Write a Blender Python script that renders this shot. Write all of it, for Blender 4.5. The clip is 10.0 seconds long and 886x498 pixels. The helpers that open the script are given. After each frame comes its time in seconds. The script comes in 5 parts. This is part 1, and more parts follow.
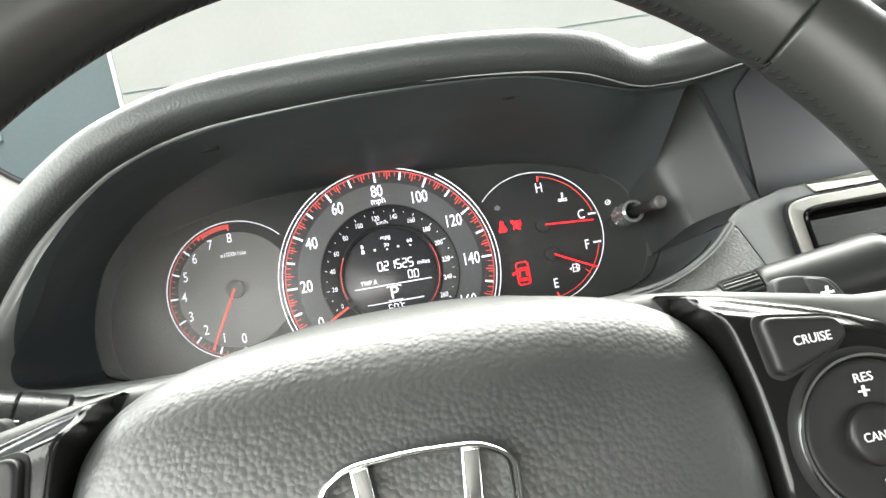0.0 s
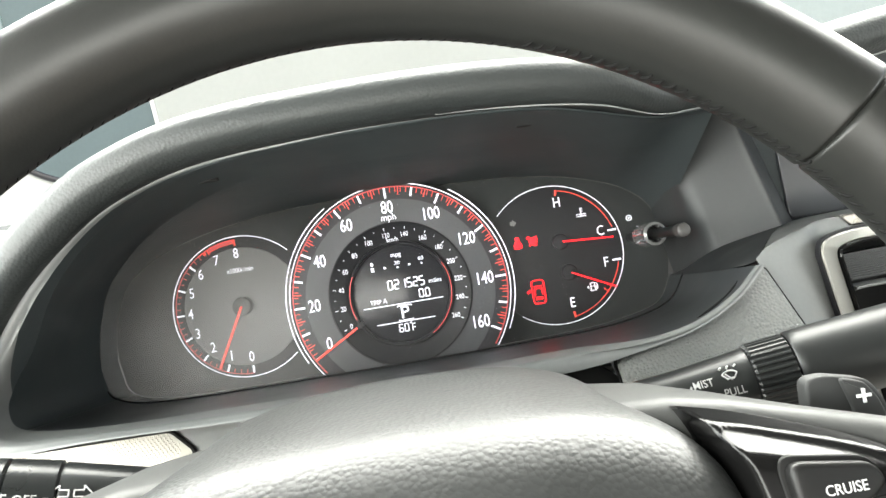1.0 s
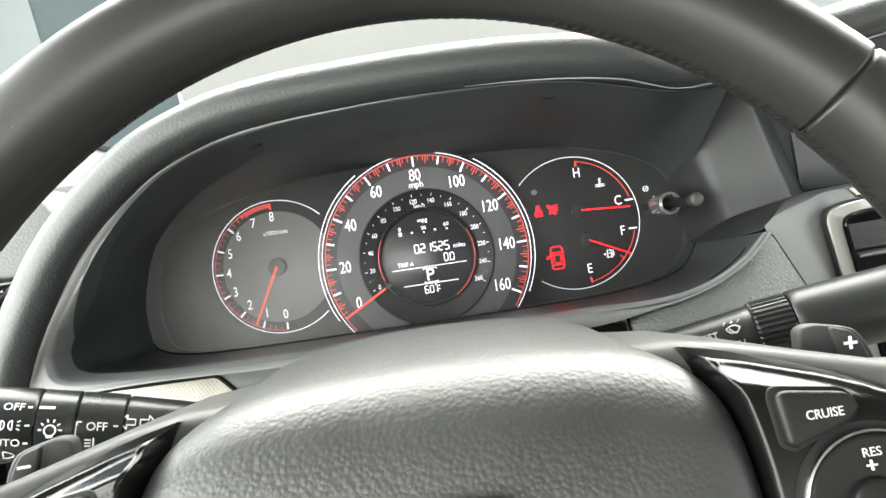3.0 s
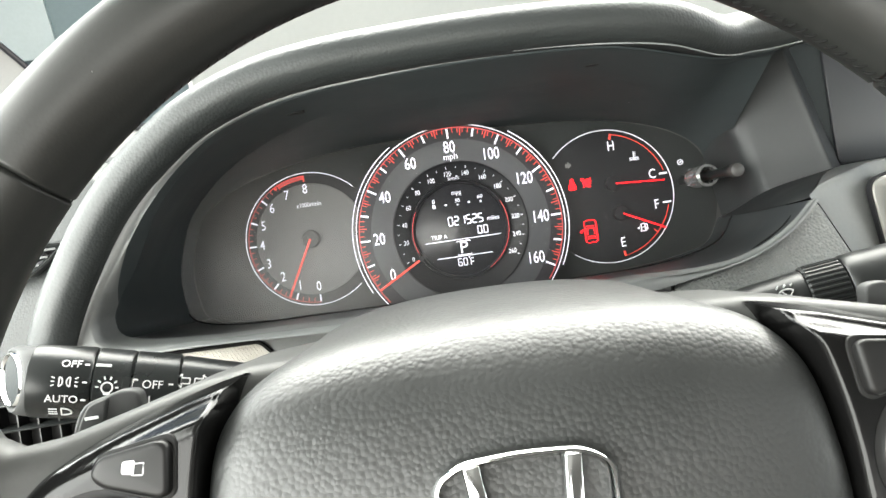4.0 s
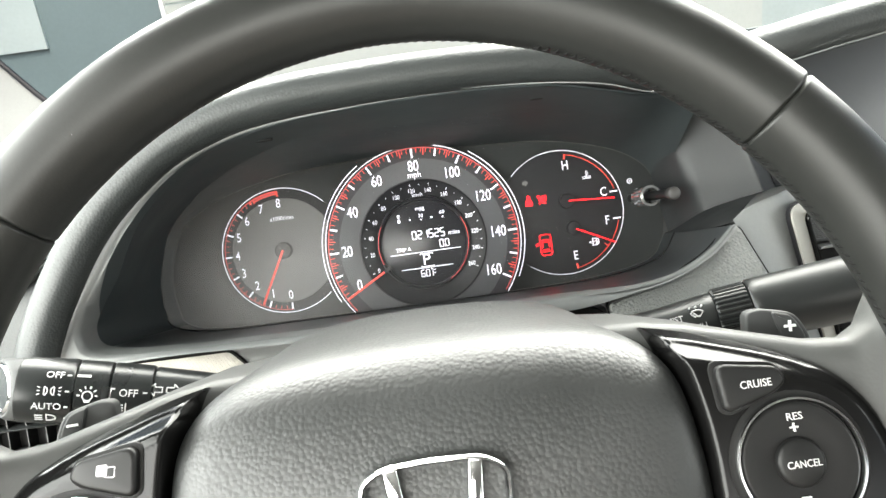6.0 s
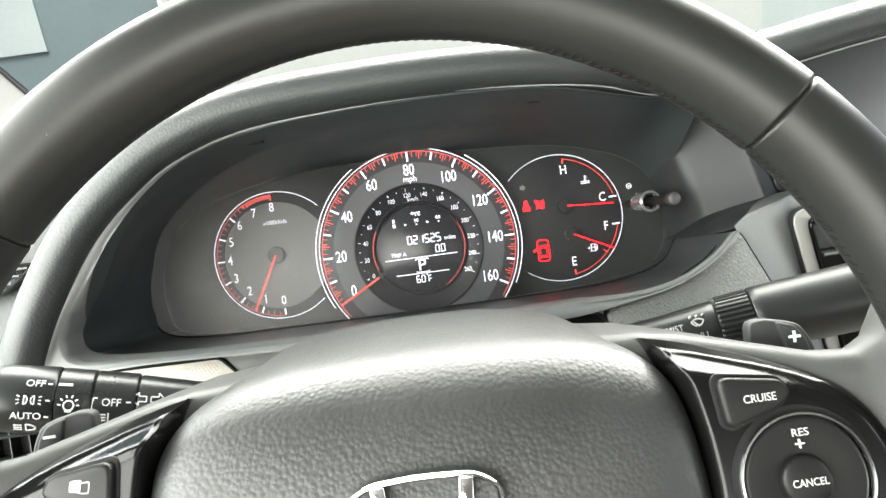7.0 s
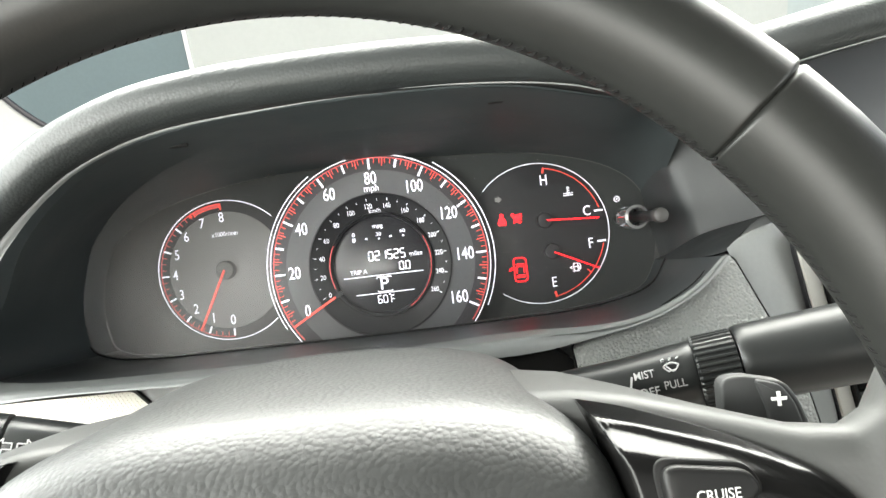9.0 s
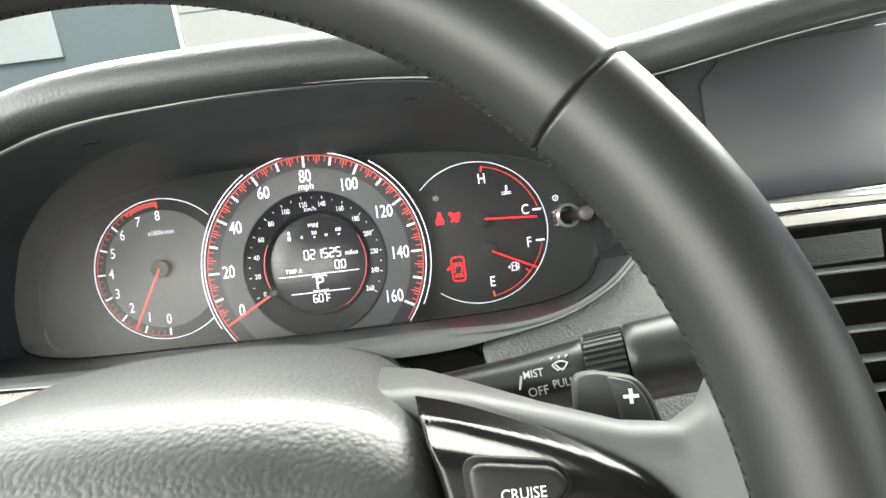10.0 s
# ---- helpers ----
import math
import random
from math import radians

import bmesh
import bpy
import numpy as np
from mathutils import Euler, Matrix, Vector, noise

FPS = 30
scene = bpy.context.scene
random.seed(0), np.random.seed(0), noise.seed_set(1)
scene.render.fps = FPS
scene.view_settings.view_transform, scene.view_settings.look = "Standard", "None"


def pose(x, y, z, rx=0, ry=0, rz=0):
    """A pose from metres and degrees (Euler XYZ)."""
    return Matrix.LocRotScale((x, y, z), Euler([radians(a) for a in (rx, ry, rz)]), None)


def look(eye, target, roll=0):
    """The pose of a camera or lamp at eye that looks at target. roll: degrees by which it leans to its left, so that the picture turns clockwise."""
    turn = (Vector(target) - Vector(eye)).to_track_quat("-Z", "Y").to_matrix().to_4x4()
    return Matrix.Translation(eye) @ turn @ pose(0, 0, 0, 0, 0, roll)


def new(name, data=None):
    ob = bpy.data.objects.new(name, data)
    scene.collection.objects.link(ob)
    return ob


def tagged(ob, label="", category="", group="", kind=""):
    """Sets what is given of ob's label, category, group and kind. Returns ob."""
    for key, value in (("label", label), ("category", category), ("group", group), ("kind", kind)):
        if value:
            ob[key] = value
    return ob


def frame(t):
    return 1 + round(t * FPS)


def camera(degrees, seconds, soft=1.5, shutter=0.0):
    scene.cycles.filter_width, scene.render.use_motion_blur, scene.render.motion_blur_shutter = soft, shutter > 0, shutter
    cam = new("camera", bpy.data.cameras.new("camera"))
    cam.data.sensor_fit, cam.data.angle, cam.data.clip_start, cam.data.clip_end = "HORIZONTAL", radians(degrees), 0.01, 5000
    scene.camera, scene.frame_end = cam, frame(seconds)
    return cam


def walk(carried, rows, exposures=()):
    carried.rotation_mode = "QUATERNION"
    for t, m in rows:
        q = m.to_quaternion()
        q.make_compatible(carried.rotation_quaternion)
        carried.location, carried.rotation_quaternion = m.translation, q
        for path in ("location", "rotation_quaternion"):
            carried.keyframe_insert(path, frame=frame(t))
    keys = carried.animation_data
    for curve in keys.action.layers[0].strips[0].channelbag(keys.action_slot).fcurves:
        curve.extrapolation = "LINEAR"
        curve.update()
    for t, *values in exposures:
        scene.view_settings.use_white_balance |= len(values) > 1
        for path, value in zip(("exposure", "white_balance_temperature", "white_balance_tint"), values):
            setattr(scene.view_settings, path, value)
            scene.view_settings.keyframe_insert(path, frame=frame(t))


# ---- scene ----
cam = camera(63.58, 10.0, soft=1.5)
# The dash frame: x to the right, y ahead along the dials' axis, z up along the dial faces; the whole dash leans back.
LEANS, HIGH = 18.0, 0.95
DASH = pose(0, 0, HIGH, -LEANS, 0, 0)
ROWS = [
    (0.0, 0.0030, -0.5184, -0.0313, 94.751, 10.068, -3.315),
    (0.5, 0.0131, -0.4876, -0.0238, 93.142, 9.689, -2.511),
    (1.0, 0.0179, -0.5026, 0.0108, 91.733, 9.436, -1.578),
    (1.5, 0.0177, -0.5421, 0.0100, 91.396, 9.171, -0.804),
    (2.0, 0.0116, -0.5492, 0.0102, 91.058, 8.873, -0.723),
    (3.5, 0.0100, -0.5226, 0.0003, 89.387, 8.403, 0.050),
    (4.0, -0.0115, -0.5298, -0.0041, 89.058, 8.265, 0.266),
    (4.5, 0.0092, -0.5426, -0.0046, 88.750, 8.141, 0.505),
    (5.0, 0.0119, -0.5618, 0.0022, 88.438, 8.077, 0.272),
    (6.5, 0.0123, -0.5669, 0.0087, 88.459, 7.818, -0.652),
    (7.0, 0.0149, -0.5568, 0.0086, 88.757, 7.639, -0.520),
    (7.5, 0.0058, -0.5434, 0.0089, 89.203, 7.490, -0.163),
    (8.0, 0.0104, -0.5232, 0.0157, 89.377, 7.311, 0.290),
    (8.5, 0.0231, -0.5034, 0.0260, 89.392, 7.109, 0.771),
    (9.0, 0.0553, -0.5009, 0.0101, 89.503, 6.799, 1.133),
    (9.5, 0.0802, -0.4989, 0.0007, 89.564, 6.607, 1.482),
    (10.0, 0.1013, -0.4953, 0.0019, 89.749, 6.700, 1.330),
]
EXPOSURES = [(t, e, 6700, 6) for t, e in ((0.0, 1.43), (0.5, 1.38), (1.0, 1.50), (1.5, 1.52), (2.0, 1.43), (4.0, 1.32), (4.5, 1.30), (6.5, 1.46), (9.0, 1.47), (10.0, 1.48))]
walk(cam, [(t, DASH @ pose(x, y, z, rx, ry, rz)) for t, x, y, z, rx, ry, rz in ROWS], EXPOSURES)

# ---- light ----
SUN_UP, SUN_TURN = 50.0, 172.0
sky_world = bpy.data.worlds.new("sky")
scene.world = sky_world
sky_world.use_nodes = True
nt = sky_world.node_tree
sky = nt.nodes.new("ShaderNodeTexSky")
sky.sky_type, sky.sun_disc = "NISHITA", False
sky.sun_elevation, sky.sun_rotation = radians(SUN_UP), radians(SUN_TURN)
sky.dust_density = 4.0
nt.links.new(sky.outputs["Color"], nt.nodes["Background"].inputs["Color"])
nt.nodes["Background"].inputs["Strength"].default_value = 0.12

sun = new("sun", bpy.data.lights.new("sun", "SUN"))
sun.data.energy, sun.data.angle, sun.data.color = 0.55, radians(12), (1.0, 0.97, 0.92)
sun.matrix_world = look((3 * math.sin(radians(SUN_TURN)), 3 * math.cos(radians(SUN_TURN)), 3 * math.tan(radians(SUN_UP))), (0, 0, 0))


def window_light(name, at, towards, wide, high, watts, tint=(0.97, 0.99, 0.97)):
    lamp = new(name, bpy.data.lights.new(name, "AREA"))
    lamp.data.shape, lamp.data.size, lamp.data.size_y = "RECTANGLE", wide, high
    lamp.data.energy, lamp.data.color = watts, tint
    lamp.matrix_world = look(at, towards)
    return lamp


window_light("windscreen_light", (0.20, 0.13, 1.335), (0.17, -0.35, 0.75), 1.15, 0.38, 14.5, (1.0, 1.0, 0.96))
window_light("side_window_light", (-0.47, -0.34, 1.20), (0.0, -0.30, 0.90), 0.80, 0.42, 8.6)
window_light("rear_side_window_light", (-0.47, -1.05, 1.17), (-0.10, 0.0, 0.93), 0.95, 0.46, 8.6, (0.985, 0.985, 0.965))
window_light("far_window_light", (1.07, -0.62, 1.21), (-0.15, -0.10, 0.95), 0.85, 0.36, 2.2)
window_light("rear_window_light", (0.3, -1.85, 1.25), (0.2, 0.0, 0.9), 1.1, 0.34, 1.5, (1.0, 0.97, 0.95))


# ---- materials ----
def surface(name, base, rough, metal=0.0, vary=0.15, blotch=14.0, grain=0.0, cell=0.0015, deep=0.0003, kind="cells", coat=0.0, rough_vary=0.08, spec=0.5):
    """A procedural surface: two scales of colour change, uneven gloss and a fine relief."""
    m = bpy.data.materials.new(name)
    m.use_nodes = True
    t, n = m.node_tree, m.node_tree.nodes
    b = n["Principled BSDF"]
    b.inputs["Metallic"].default_value, b.inputs["Specular IOR Level"].default_value = metal, spec
    b.inputs["Coat Weight"].default_value, b.inputs["Coat Roughness"].default_value = coat, 0.06
    co = n.new("ShaderNodeTexCoord")
    big, fine = n.new("ShaderNodeTexNoise"), n.new("ShaderNodeTexNoise")
    big.inputs["Scale"].default_value, big.inputs["Detail"].default_value = blotch, 5.0
    fine.inputs["Scale"].default_value, fine.inputs["Detail"].default_value = blotch * 28, 3.0
    both = n.new("ShaderNodeMath")
    both.operation = "MULTIPLY_ADD"
    both.inputs[1].default_value = 0.35
    for x in (big, fine):
        t.links.new(co.outputs["Object"], x.inputs["Vector"])
    t.links.new(fine.outputs["Fac"], both.inputs[0])
    t.links.new(big.outputs["Fac"], both.inputs[2])
    ramp = n.new("ShaderNodeMapRange")
    ramp.inputs["From Min"].default_value, ramp.inputs["From Max"].default_value = 0.35, 1.0
    ramp.inputs["To Min"].default_value, ramp.inputs["To Max"].default_value = 1 - vary, 1 + vary
    t.links.new(both.outputs[0], ramp.inputs["Value"])
    tint = n.new("ShaderNodeVectorMath")
    tint.operation = "SCALE"
    tint.inputs[0].default_value = base
    t.links.new(ramp.outputs["Result"], tint.inputs["Scale"])
    t.links.new(tint.outputs["Vector"], b.inputs["Base Color"])
    gloss = n.new("ShaderNodeMapRange")
    gloss.inputs["From Min"].default_value, gloss.inputs["From Max"].default_value = 0.3, 0.7
    gloss.inputs["To Min"].default_value, gloss.inputs["To Max"].default_value = max(0.02, rough - rough_vary), min(1, rough + rough_vary)
    t.links.new(big.outputs["Fac"], gloss.inputs["Value"])
    t.links.new(gloss.outputs["Result"], b.inputs["Roughness"])
    if grain:
        bump = n.new("ShaderNodeBump")
        bump.inputs["Strength"].default_value, bump.inputs["Distance"].default_value = grain, deep
        if kind == "cells":
            warp = n.new("ShaderNodeTexNoise")
            warp.inputs["Scale"].default_value = 0.45 / cell
            mixed = n.new("ShaderNodeVectorMath")
            mixed.operation = "MULTIPLY_ADD"
            mixed.inputs[1].default_value = (cell * 0.8,) * 3
            t.links.new(co.outputs["Object"], warp.inputs["Vector"])
            t.links.new(warp.outputs["Color"], mixed.inputs[0])
            t.links.new(co.outputs["Object"], mixed.inputs[2])
            rel = n.new("ShaderNodeTexVoronoi")
            rel.feature = "SMOOTH_F1"
            rel.inputs["Scale"].default_value, rel.inputs["Smoothness"].default_value = 1 / cell, 0.28
            t.links.new(mixed.outputs["Vector"], rel.inputs["Vector"])
            flip = n.new("ShaderNodeMath")
            flip.operation = "SUBTRACT"
            flip.inputs[0].default_value = 1.0
            t.links.new(rel.outputs["Distance"], flip.inputs[1])
            t.links.new(flip.outputs[0], bump.inputs["Height"])
        elif kind == "pebble":
            rel, top = n.new("ShaderNodeTexVoronoi"), n.new("ShaderNodeMapRange")
            rel.feature = "SMOOTH_F1"
            rel.inputs["Scale"].default_value, rel.inputs["Smoothness"].default_value = 1 / cell, 0.12
            top.inputs["From Min"].default_value, top.inputs["From Max"].default_value = 0.85, 0.10
            warp, mixed = n.new("ShaderNodeTexNoise"), n.new("ShaderNodeVectorMath")
            warp.inputs["Scale"].default_value = 0.6 / cell
            mixed.operation = "MULTIPLY_ADD"
            mixed.inputs[1].default_value = (cell * 0.35,) * 3
            t.links.new(co.outputs["Object"], warp.inputs["Vector"])
            t.links.new(warp.outputs["Color"], mixed.inputs[0])
            t.links.new(co.outputs["Object"], mixed.inputs[2])
            t.links.new(mixed.outputs["Vector"], rel.inputs["Vector"])
            t.links.new(rel.outputs["Distance"], top.inputs["Value"])
            t.links.new(top.outputs["Result"], bump.inputs["Height"])
        else:
            rel = n.new("ShaderNodeTexNoise")
            rel.inputs["Scale"].default_value, rel.inputs["Detail"].default_value = 1 / cell, 4.0
            t.links.new(co.outputs["Object"], rel.inputs["Vector"])
            t.links.new(rel.outputs["Fac"], bump.inputs["Height"])
        t.links.new(bump.outputs["Normal"], b.inputs["Normal"])
    return m


def glow(name, base, strength):
    m = bpy.data.materials.new(name)
    m.use_nodes = True
    b = m.node_tree.nodes["Principled BSDF"]
    b.inputs["Base Color"].default_value = (*base, 1)
    b.inputs["Roughness"].default_value = 0.5
    b.inputs["Emission Color"].default_value = (*base, 1)
    b.inputs["Emission Strength"].default_value = strength
    return m


hood_leather = surface("hood_leather", (0.022, 0.025, 0.025), 0.49, spec=0.42, grain=0.38, cell=0.0016, deep=0.00028, kind="pebble")
pad_leather = surface("pad_leather", (0.009, 0.0100, 0.0098), 0.49, spec=0.62, grain=0.8, cell=0.0017, deep=0.00016, kind="pebble")
rim_leather = surface("rim_leather", (0.0100, 0.0105, 0.0098), 0.42, spec=0.31, grain=0.15, cell=0.0011, deep=0.00010, vary=0.2, blotch=16, rough_vary=0.05)
spoke_skin = surface("spoke_skin", (0.030, 0.031, 0.030), 0.50, spec=0.38, grain=0.2, cell=0.0012, deep=0.00012)
panel_skin = surface("panel_skin", (0.150, 0.156, 0.150), 0.42, grain=1.0, cell=0.0016, deep=0.0005, kind="pebble")
grey_plastic = surface("grey_plastic", (0.150, 0.155, 0.152), 0.40, grain=0.15, cell=0.0006, deep=0.00008, kind="noise")
bezel_plastic = surface("bezel_plastic", (0.122, 0.127, 0.126), 0.38, grain=0.15, cell=0.0006, deep=0.00008, kind="noise")
visor_plastic = surface("visor_plastic", (0.037, 0.044, 0.046), 0.54, spec=0.16, grain=0.15, cell=0.0006, deep=0.00008, kind="noise")
floor_plastic = surface("floor_plastic", (0.030, 0.033, 0.035), 0.34, spec=0.4, rough_vary=0.04)
wall_plastic = surface("wall_plastic", (0.023, 0.025, 0.026), 0.48, spec=0.35, grain=0.15, cell=0.0006, deep=0.00008, kind="noise")
duct_black = surface("duct_black", (0.006, 0.006, 0.006), 0.6, spec=0.2)
black_plastic = surface("black_plastic", (0.009, 0.010, 0.010), 0.33, spec=0.36, grain=0.12, cell=0.0005, deep=0.00006, kind="noise")
paddle_plastic = surface("paddle_plastic", (0.026, 0.027, 0.027), 0.55, spec=0.35, grain=0.12, cell=0.0005, deep=0.00006, kind="noise")
piano_black = surface("piano_black", (0.003, 0.003, 0.003), 0.18, spec=0.24, rough_vary=0.03)
button_plastic = surface("button_plastic", (0.006, 0.006, 0.006), 0.40, spec=0.22, grain=0.1, cell=0.0005, deep=0.00005, kind="noise")
chrome = surface("chrome", (0.62, 0.63, 0.63), 0.08, metal=1.0, vary=0.06, rough_vary=0.05)
satin_metal = surface("satin_metal", (0.50, 0.50, 0.48), 0.30, metal=1.0, vary=0.1)
dial_face = surface("dial_face", (0.022, 0.024, 0.024), 0.5, vary=0.1, spec=0.2)
dial_black = surface("dial_black", (0.018, 0.018, 0.021), 0.45, vary=0.1, spec=0.3)
dial_grey = surface("dial_grey", (0.14, 0.139, 0.138), 0.5, vary=0.08)
band_grey = surface("band_grey", (0.040, 0.041, 0.046), 0.5, vary=0.08)
dial_dark = surface("dial_dark", (0.014, 0.014, 0.016), 0.45, vary=0.1, spec=0.25)
hub_grey = surface("hub_grey", (0.040, 0.038, 0.037), 0.5, vary=0.08)
lcd_glass = surface("lcd_glass", (0.013, 0.013, 0.016), 0.22, vary=0.1, spec=0.3)
stitch_thread = surface("stitch_thread", (0.009, 0.009, 0.009), 0.9, spec=0.05, vary=0.3)
decor_weave = surface("decor_weave", (0.50, 0.48, 0.43), 0.40, metal=0.45)
screen_glass = surface("screen_glass", (0.052, 0.055, 0.060), 0.28, vary=0.02, rough_vary=0.0)
vent_satin = surface("vent_satin", (0.30, 0.295, 0.27), 0.38, metal=0.3, vary=0.06)
white_print = surface("white_print", (0.40, 0.40, 0.40), 0.5, vary=0.04)
white_glow = glow("white_glow", (0.84, 0.84, 0.96), 0.28)
soft_glow = glow("soft_glow", (0.70, 0.70, 0.78), 0.28)
red_glow = glow("red_glow", (0.85, 0.055, 0.035), 0.20)
deep_red_glow = glow("deep_red_glow", (0.55, 0.06, 0.06), 0.2)
warn_red = glow("warn_red", (1.0, 0.003, 0.010), 1.3)
knob_clear = surface("knob_clear", (0.10, 0.10, 0.10), 0.14, coat=0.6)
glint_grey = surface("glint_grey", (0.20, 0.21, 0.21), 0.30, vary=0.05)
trim_grey = surface("trim_grey", (0.15, 0.155, 0.15), 0.65, grain=0.3, cell=0.0012, deep=0.0002, kind="noise")
cabin_cloth = surface("cabin_cloth", (0.22, 0.22, 0.215), 0.9, grain=0.3, cell=0.002, deep=0.0003, kind="noise")
cabin_pale = surface("cabin_pale", (0.55, 0.53, 0.50), 0.85, grain=0.3, cell=0.002, deep=0.0003, kind="noise")
seat_cloth = surface("seat_cloth", (0.37, 0.32, 0.29), 0.9, grain=0.3, cell=0.002, deep=0.0003, kind="noise")
cabin_dark = surface("cabin_dark", (0.05, 0.05, 0.05), 0.7, grain=0.3, cell=0.002, deep=0.0003, kind="noise")
pale_render = surface("pale_render", (0.42, 0.46, 0.44), 0.8, vary=0.08, blotch=1.2, grain=0.3, cell=0.02, deep=0.002, kind="noise")
teal_panel = surface("teal_panel", (0.13, 0.18, 0.19), 0.55, vary=0.12, blotch=1.5)
pale_teal = surface("pale_teal", (0.36, 0.43, 0.43), 0.5, vary=0.12, blotch=1.5)
white_trim = surface("white_trim", (0.82, 0.83, 0.82), 0.5, vary=0.04)
asphalt = surface("asphalt", (0.055, 0.055, 0.054), 0.9, vary=0.25, blotch=1.0, grain=0.6, cell=0.012, deep=0.004, kind="noise")

# ---- shapes ----
BASE = {}


def V(*p):
    return Vector(p)


def thing(name, base, label, category, group="", m=DASH):
    ob = new(name)
    ob.empty_display_size = 0.02
    ob.matrix_world = m @ Matrix.Translation(base)
    BASE[ob.name] = Vector(base)
    return tagged(ob, label, category, group)


def mesh_of(bm, name, mat, sharp=38):
    bmesh.ops.remove_doubles(bm, verts=bm.verts, dist=1e-6)
    bmesh.ops.recalc_face_normals(bm, faces=bm.faces)
    me = bpy.data.meshes.new(name)
    bm.to_mesh(me)
    bm.free()
    me.materials.append(mat)
    me.polygons.foreach_set("use_smooth", [True] * len(me.polygons))
    me.set_sharp_from_angle(angle=radians(sharp))
    return me


def part(name, bm, mat, parent, label="", sharp=38, kind=""):
    base = BASE[parent.name]
    bmesh.ops.translate(bm, verts=bm.verts, vec=-base)
    ob = new(name, mesh_of(bm, name, mat, sharp))
    ob.parent = parent
    BASE[ob.name] = base
    return tagged(ob, label, kind=kind)


def solid(name, bm, mat, label, category, kind="structure", m=DASH, sharp=38):
    ob = new(name, mesh_of(bm, name, mat, sharp))
    ob.matrix_world = m
    BASE[ob.name] = Vector((0, 0, 0))
    return tagged(ob, label, category, kind=kind)


def spline(points, n, closed=False):
    """A smooth line through the points, n steps to each span."""
    p = [Vector(q) for q in points]
    k, out = len(p), []
    for i in range(k if closed else k - 1):
        a = p[(i - 1) % k] if closed or i else p[0] * 2 - p[1]
        b, c = p[i], p[(i + 1) % k]
        d = p[(i + 2) % k] if closed or i + 2 < k else p[-1] * 2 - p[-2]
        for j in range(n):
            t = j / n
            out.append(0.5 * (2 * b + (c - a) * t + (2 * a - 5 * b + 4 * c - d) * t * t + (3 * b - a - 3 * c + d) * t**3))
    if not closed:
        out.append(p[-1])
    return out


def loft(rows, around=False, caps=False, bm=None):
    """Faces between rows of points; around: each row is a closed ring."""
    bm = bm or bmesh.new()
    made = [[bm.verts.new(p) for p in row] for row in rows]
    for r0, r1 in zip(made, made[1:]):
        k = len(r0)
        for i in range(k if around else k - 1):
            j = (i + 1) % k
            bm.faces.new((r0[i], r0[j], r1[j], r1[i]))
    if caps:
        bm.faces.new(made[0][::-1])
        bm.faces.new(made[-1])
    return bm


def slab(rows, off):
    """A sheet with a thickness: the rows, the rows moved by off, and the rim between them."""
    off = Vector(off)
    bm = loft(rows)
    loft([[Vector(p) + off for p in row] for row in rows], bm=bm)
    edge = list(rows[0]) + [r[-1] for r in rows[1:]] + list(rows[-1][-2::-1]) + [r[0] for r in rows[-2:0:-1]]
    loft([edge, [Vector(p) + off for p in edge]], around=True, bm=bm)
    return bm


def rounded(poly, r, n=5):
    """A polygon with its corners cut round."""
    p, out = [Vector(q) for q in poly], []
    k = len(p)
    for i in range(k):
        a, b, c = p[i - 1], p[i], p[(i + 1) % k]
        u, w = (a - b), (c - b)
        cut = min(r, 0.45 * u.length, 0.45 * w.length)
        s, e = b + u.normalized() * cut, b + w.normalized() * cut
        for j in range(n + 1):
            t = j / n
            out.append(s * (1 - t) ** 2 + b * 2 * t * (1 - t) + e * t * t)
    return out


def inset(poly, d):
    """The polygon moved inwards by d."""
    p = [Vector(q) for q in poly]
    k = len(p)
    area = sum(p[i].x * p[(i + 1) % k].y - p[(i + 1) % k].x * p[i].y for i in range(k))
    side, out = (1 if area > 0 else -1), []
    for i in range(k):
        e1, e2 = p[i] - p[i - 1], p[(i + 1) % k] - p[i]
        n1, n2 = Vector((-e1.y, e1.x)).normalized() * side, Vector((-e2.y, e2.x)).normalized() * side
        n = n1 + n2
        n = n.normalized() * min(1.6, 1 / max(0.5, (n.length / 2))) if n.length > 1e-6 else n1
        out.append(p[i] + n * d)
    return out


def plate(poly, put, low, high, bevel=0.001, steps=3, crown=0.0):
    """A plate with a rounded front edge: the outline in a plane, put() lays (a, b, c) into the dash."""
    rings = [[put(q.x, q.y, low) for q in map(Vector, poly)]]
    for s in range(steps + 1):
        f = s / steps * math.pi / 2
        ins = inset(poly, bevel * (1 - math.cos(f)))
        rings.append([put(q.x, q.y, high - bevel + bevel * math.sin(f)) for q in ins])
    if crown:
        mid = sum((Vector(q) for q in poly), Vector((0, 0))) / len(poly)
        last = inset(poly, bevel)
        for f in (0.75, 0.45, 0.15):
            rings.append([put(*(mid + (q - mid) * f), high + crown * (1 - f * f)) for q in last])
    return loft(rings, around=True, caps=True)


def dial(a, b, c):
    """The plane of the dials; c comes towards the driver from the speed dial's face."""
    return V(a, -c, b)


HUB, TIP = V(0.0, -0.3365, -0.08), radians(10.4)
RISE, OUT = V(0, math.sin(TIP), math.cos(TIP)), V(0, -math.cos(TIP), math.sin(TIP))


def wheel(a, b, c):
    """The steering wheel's plane; c comes towards the driver."""
    return HUB + V(a, 0, 0) + RISE * b + OUT * c


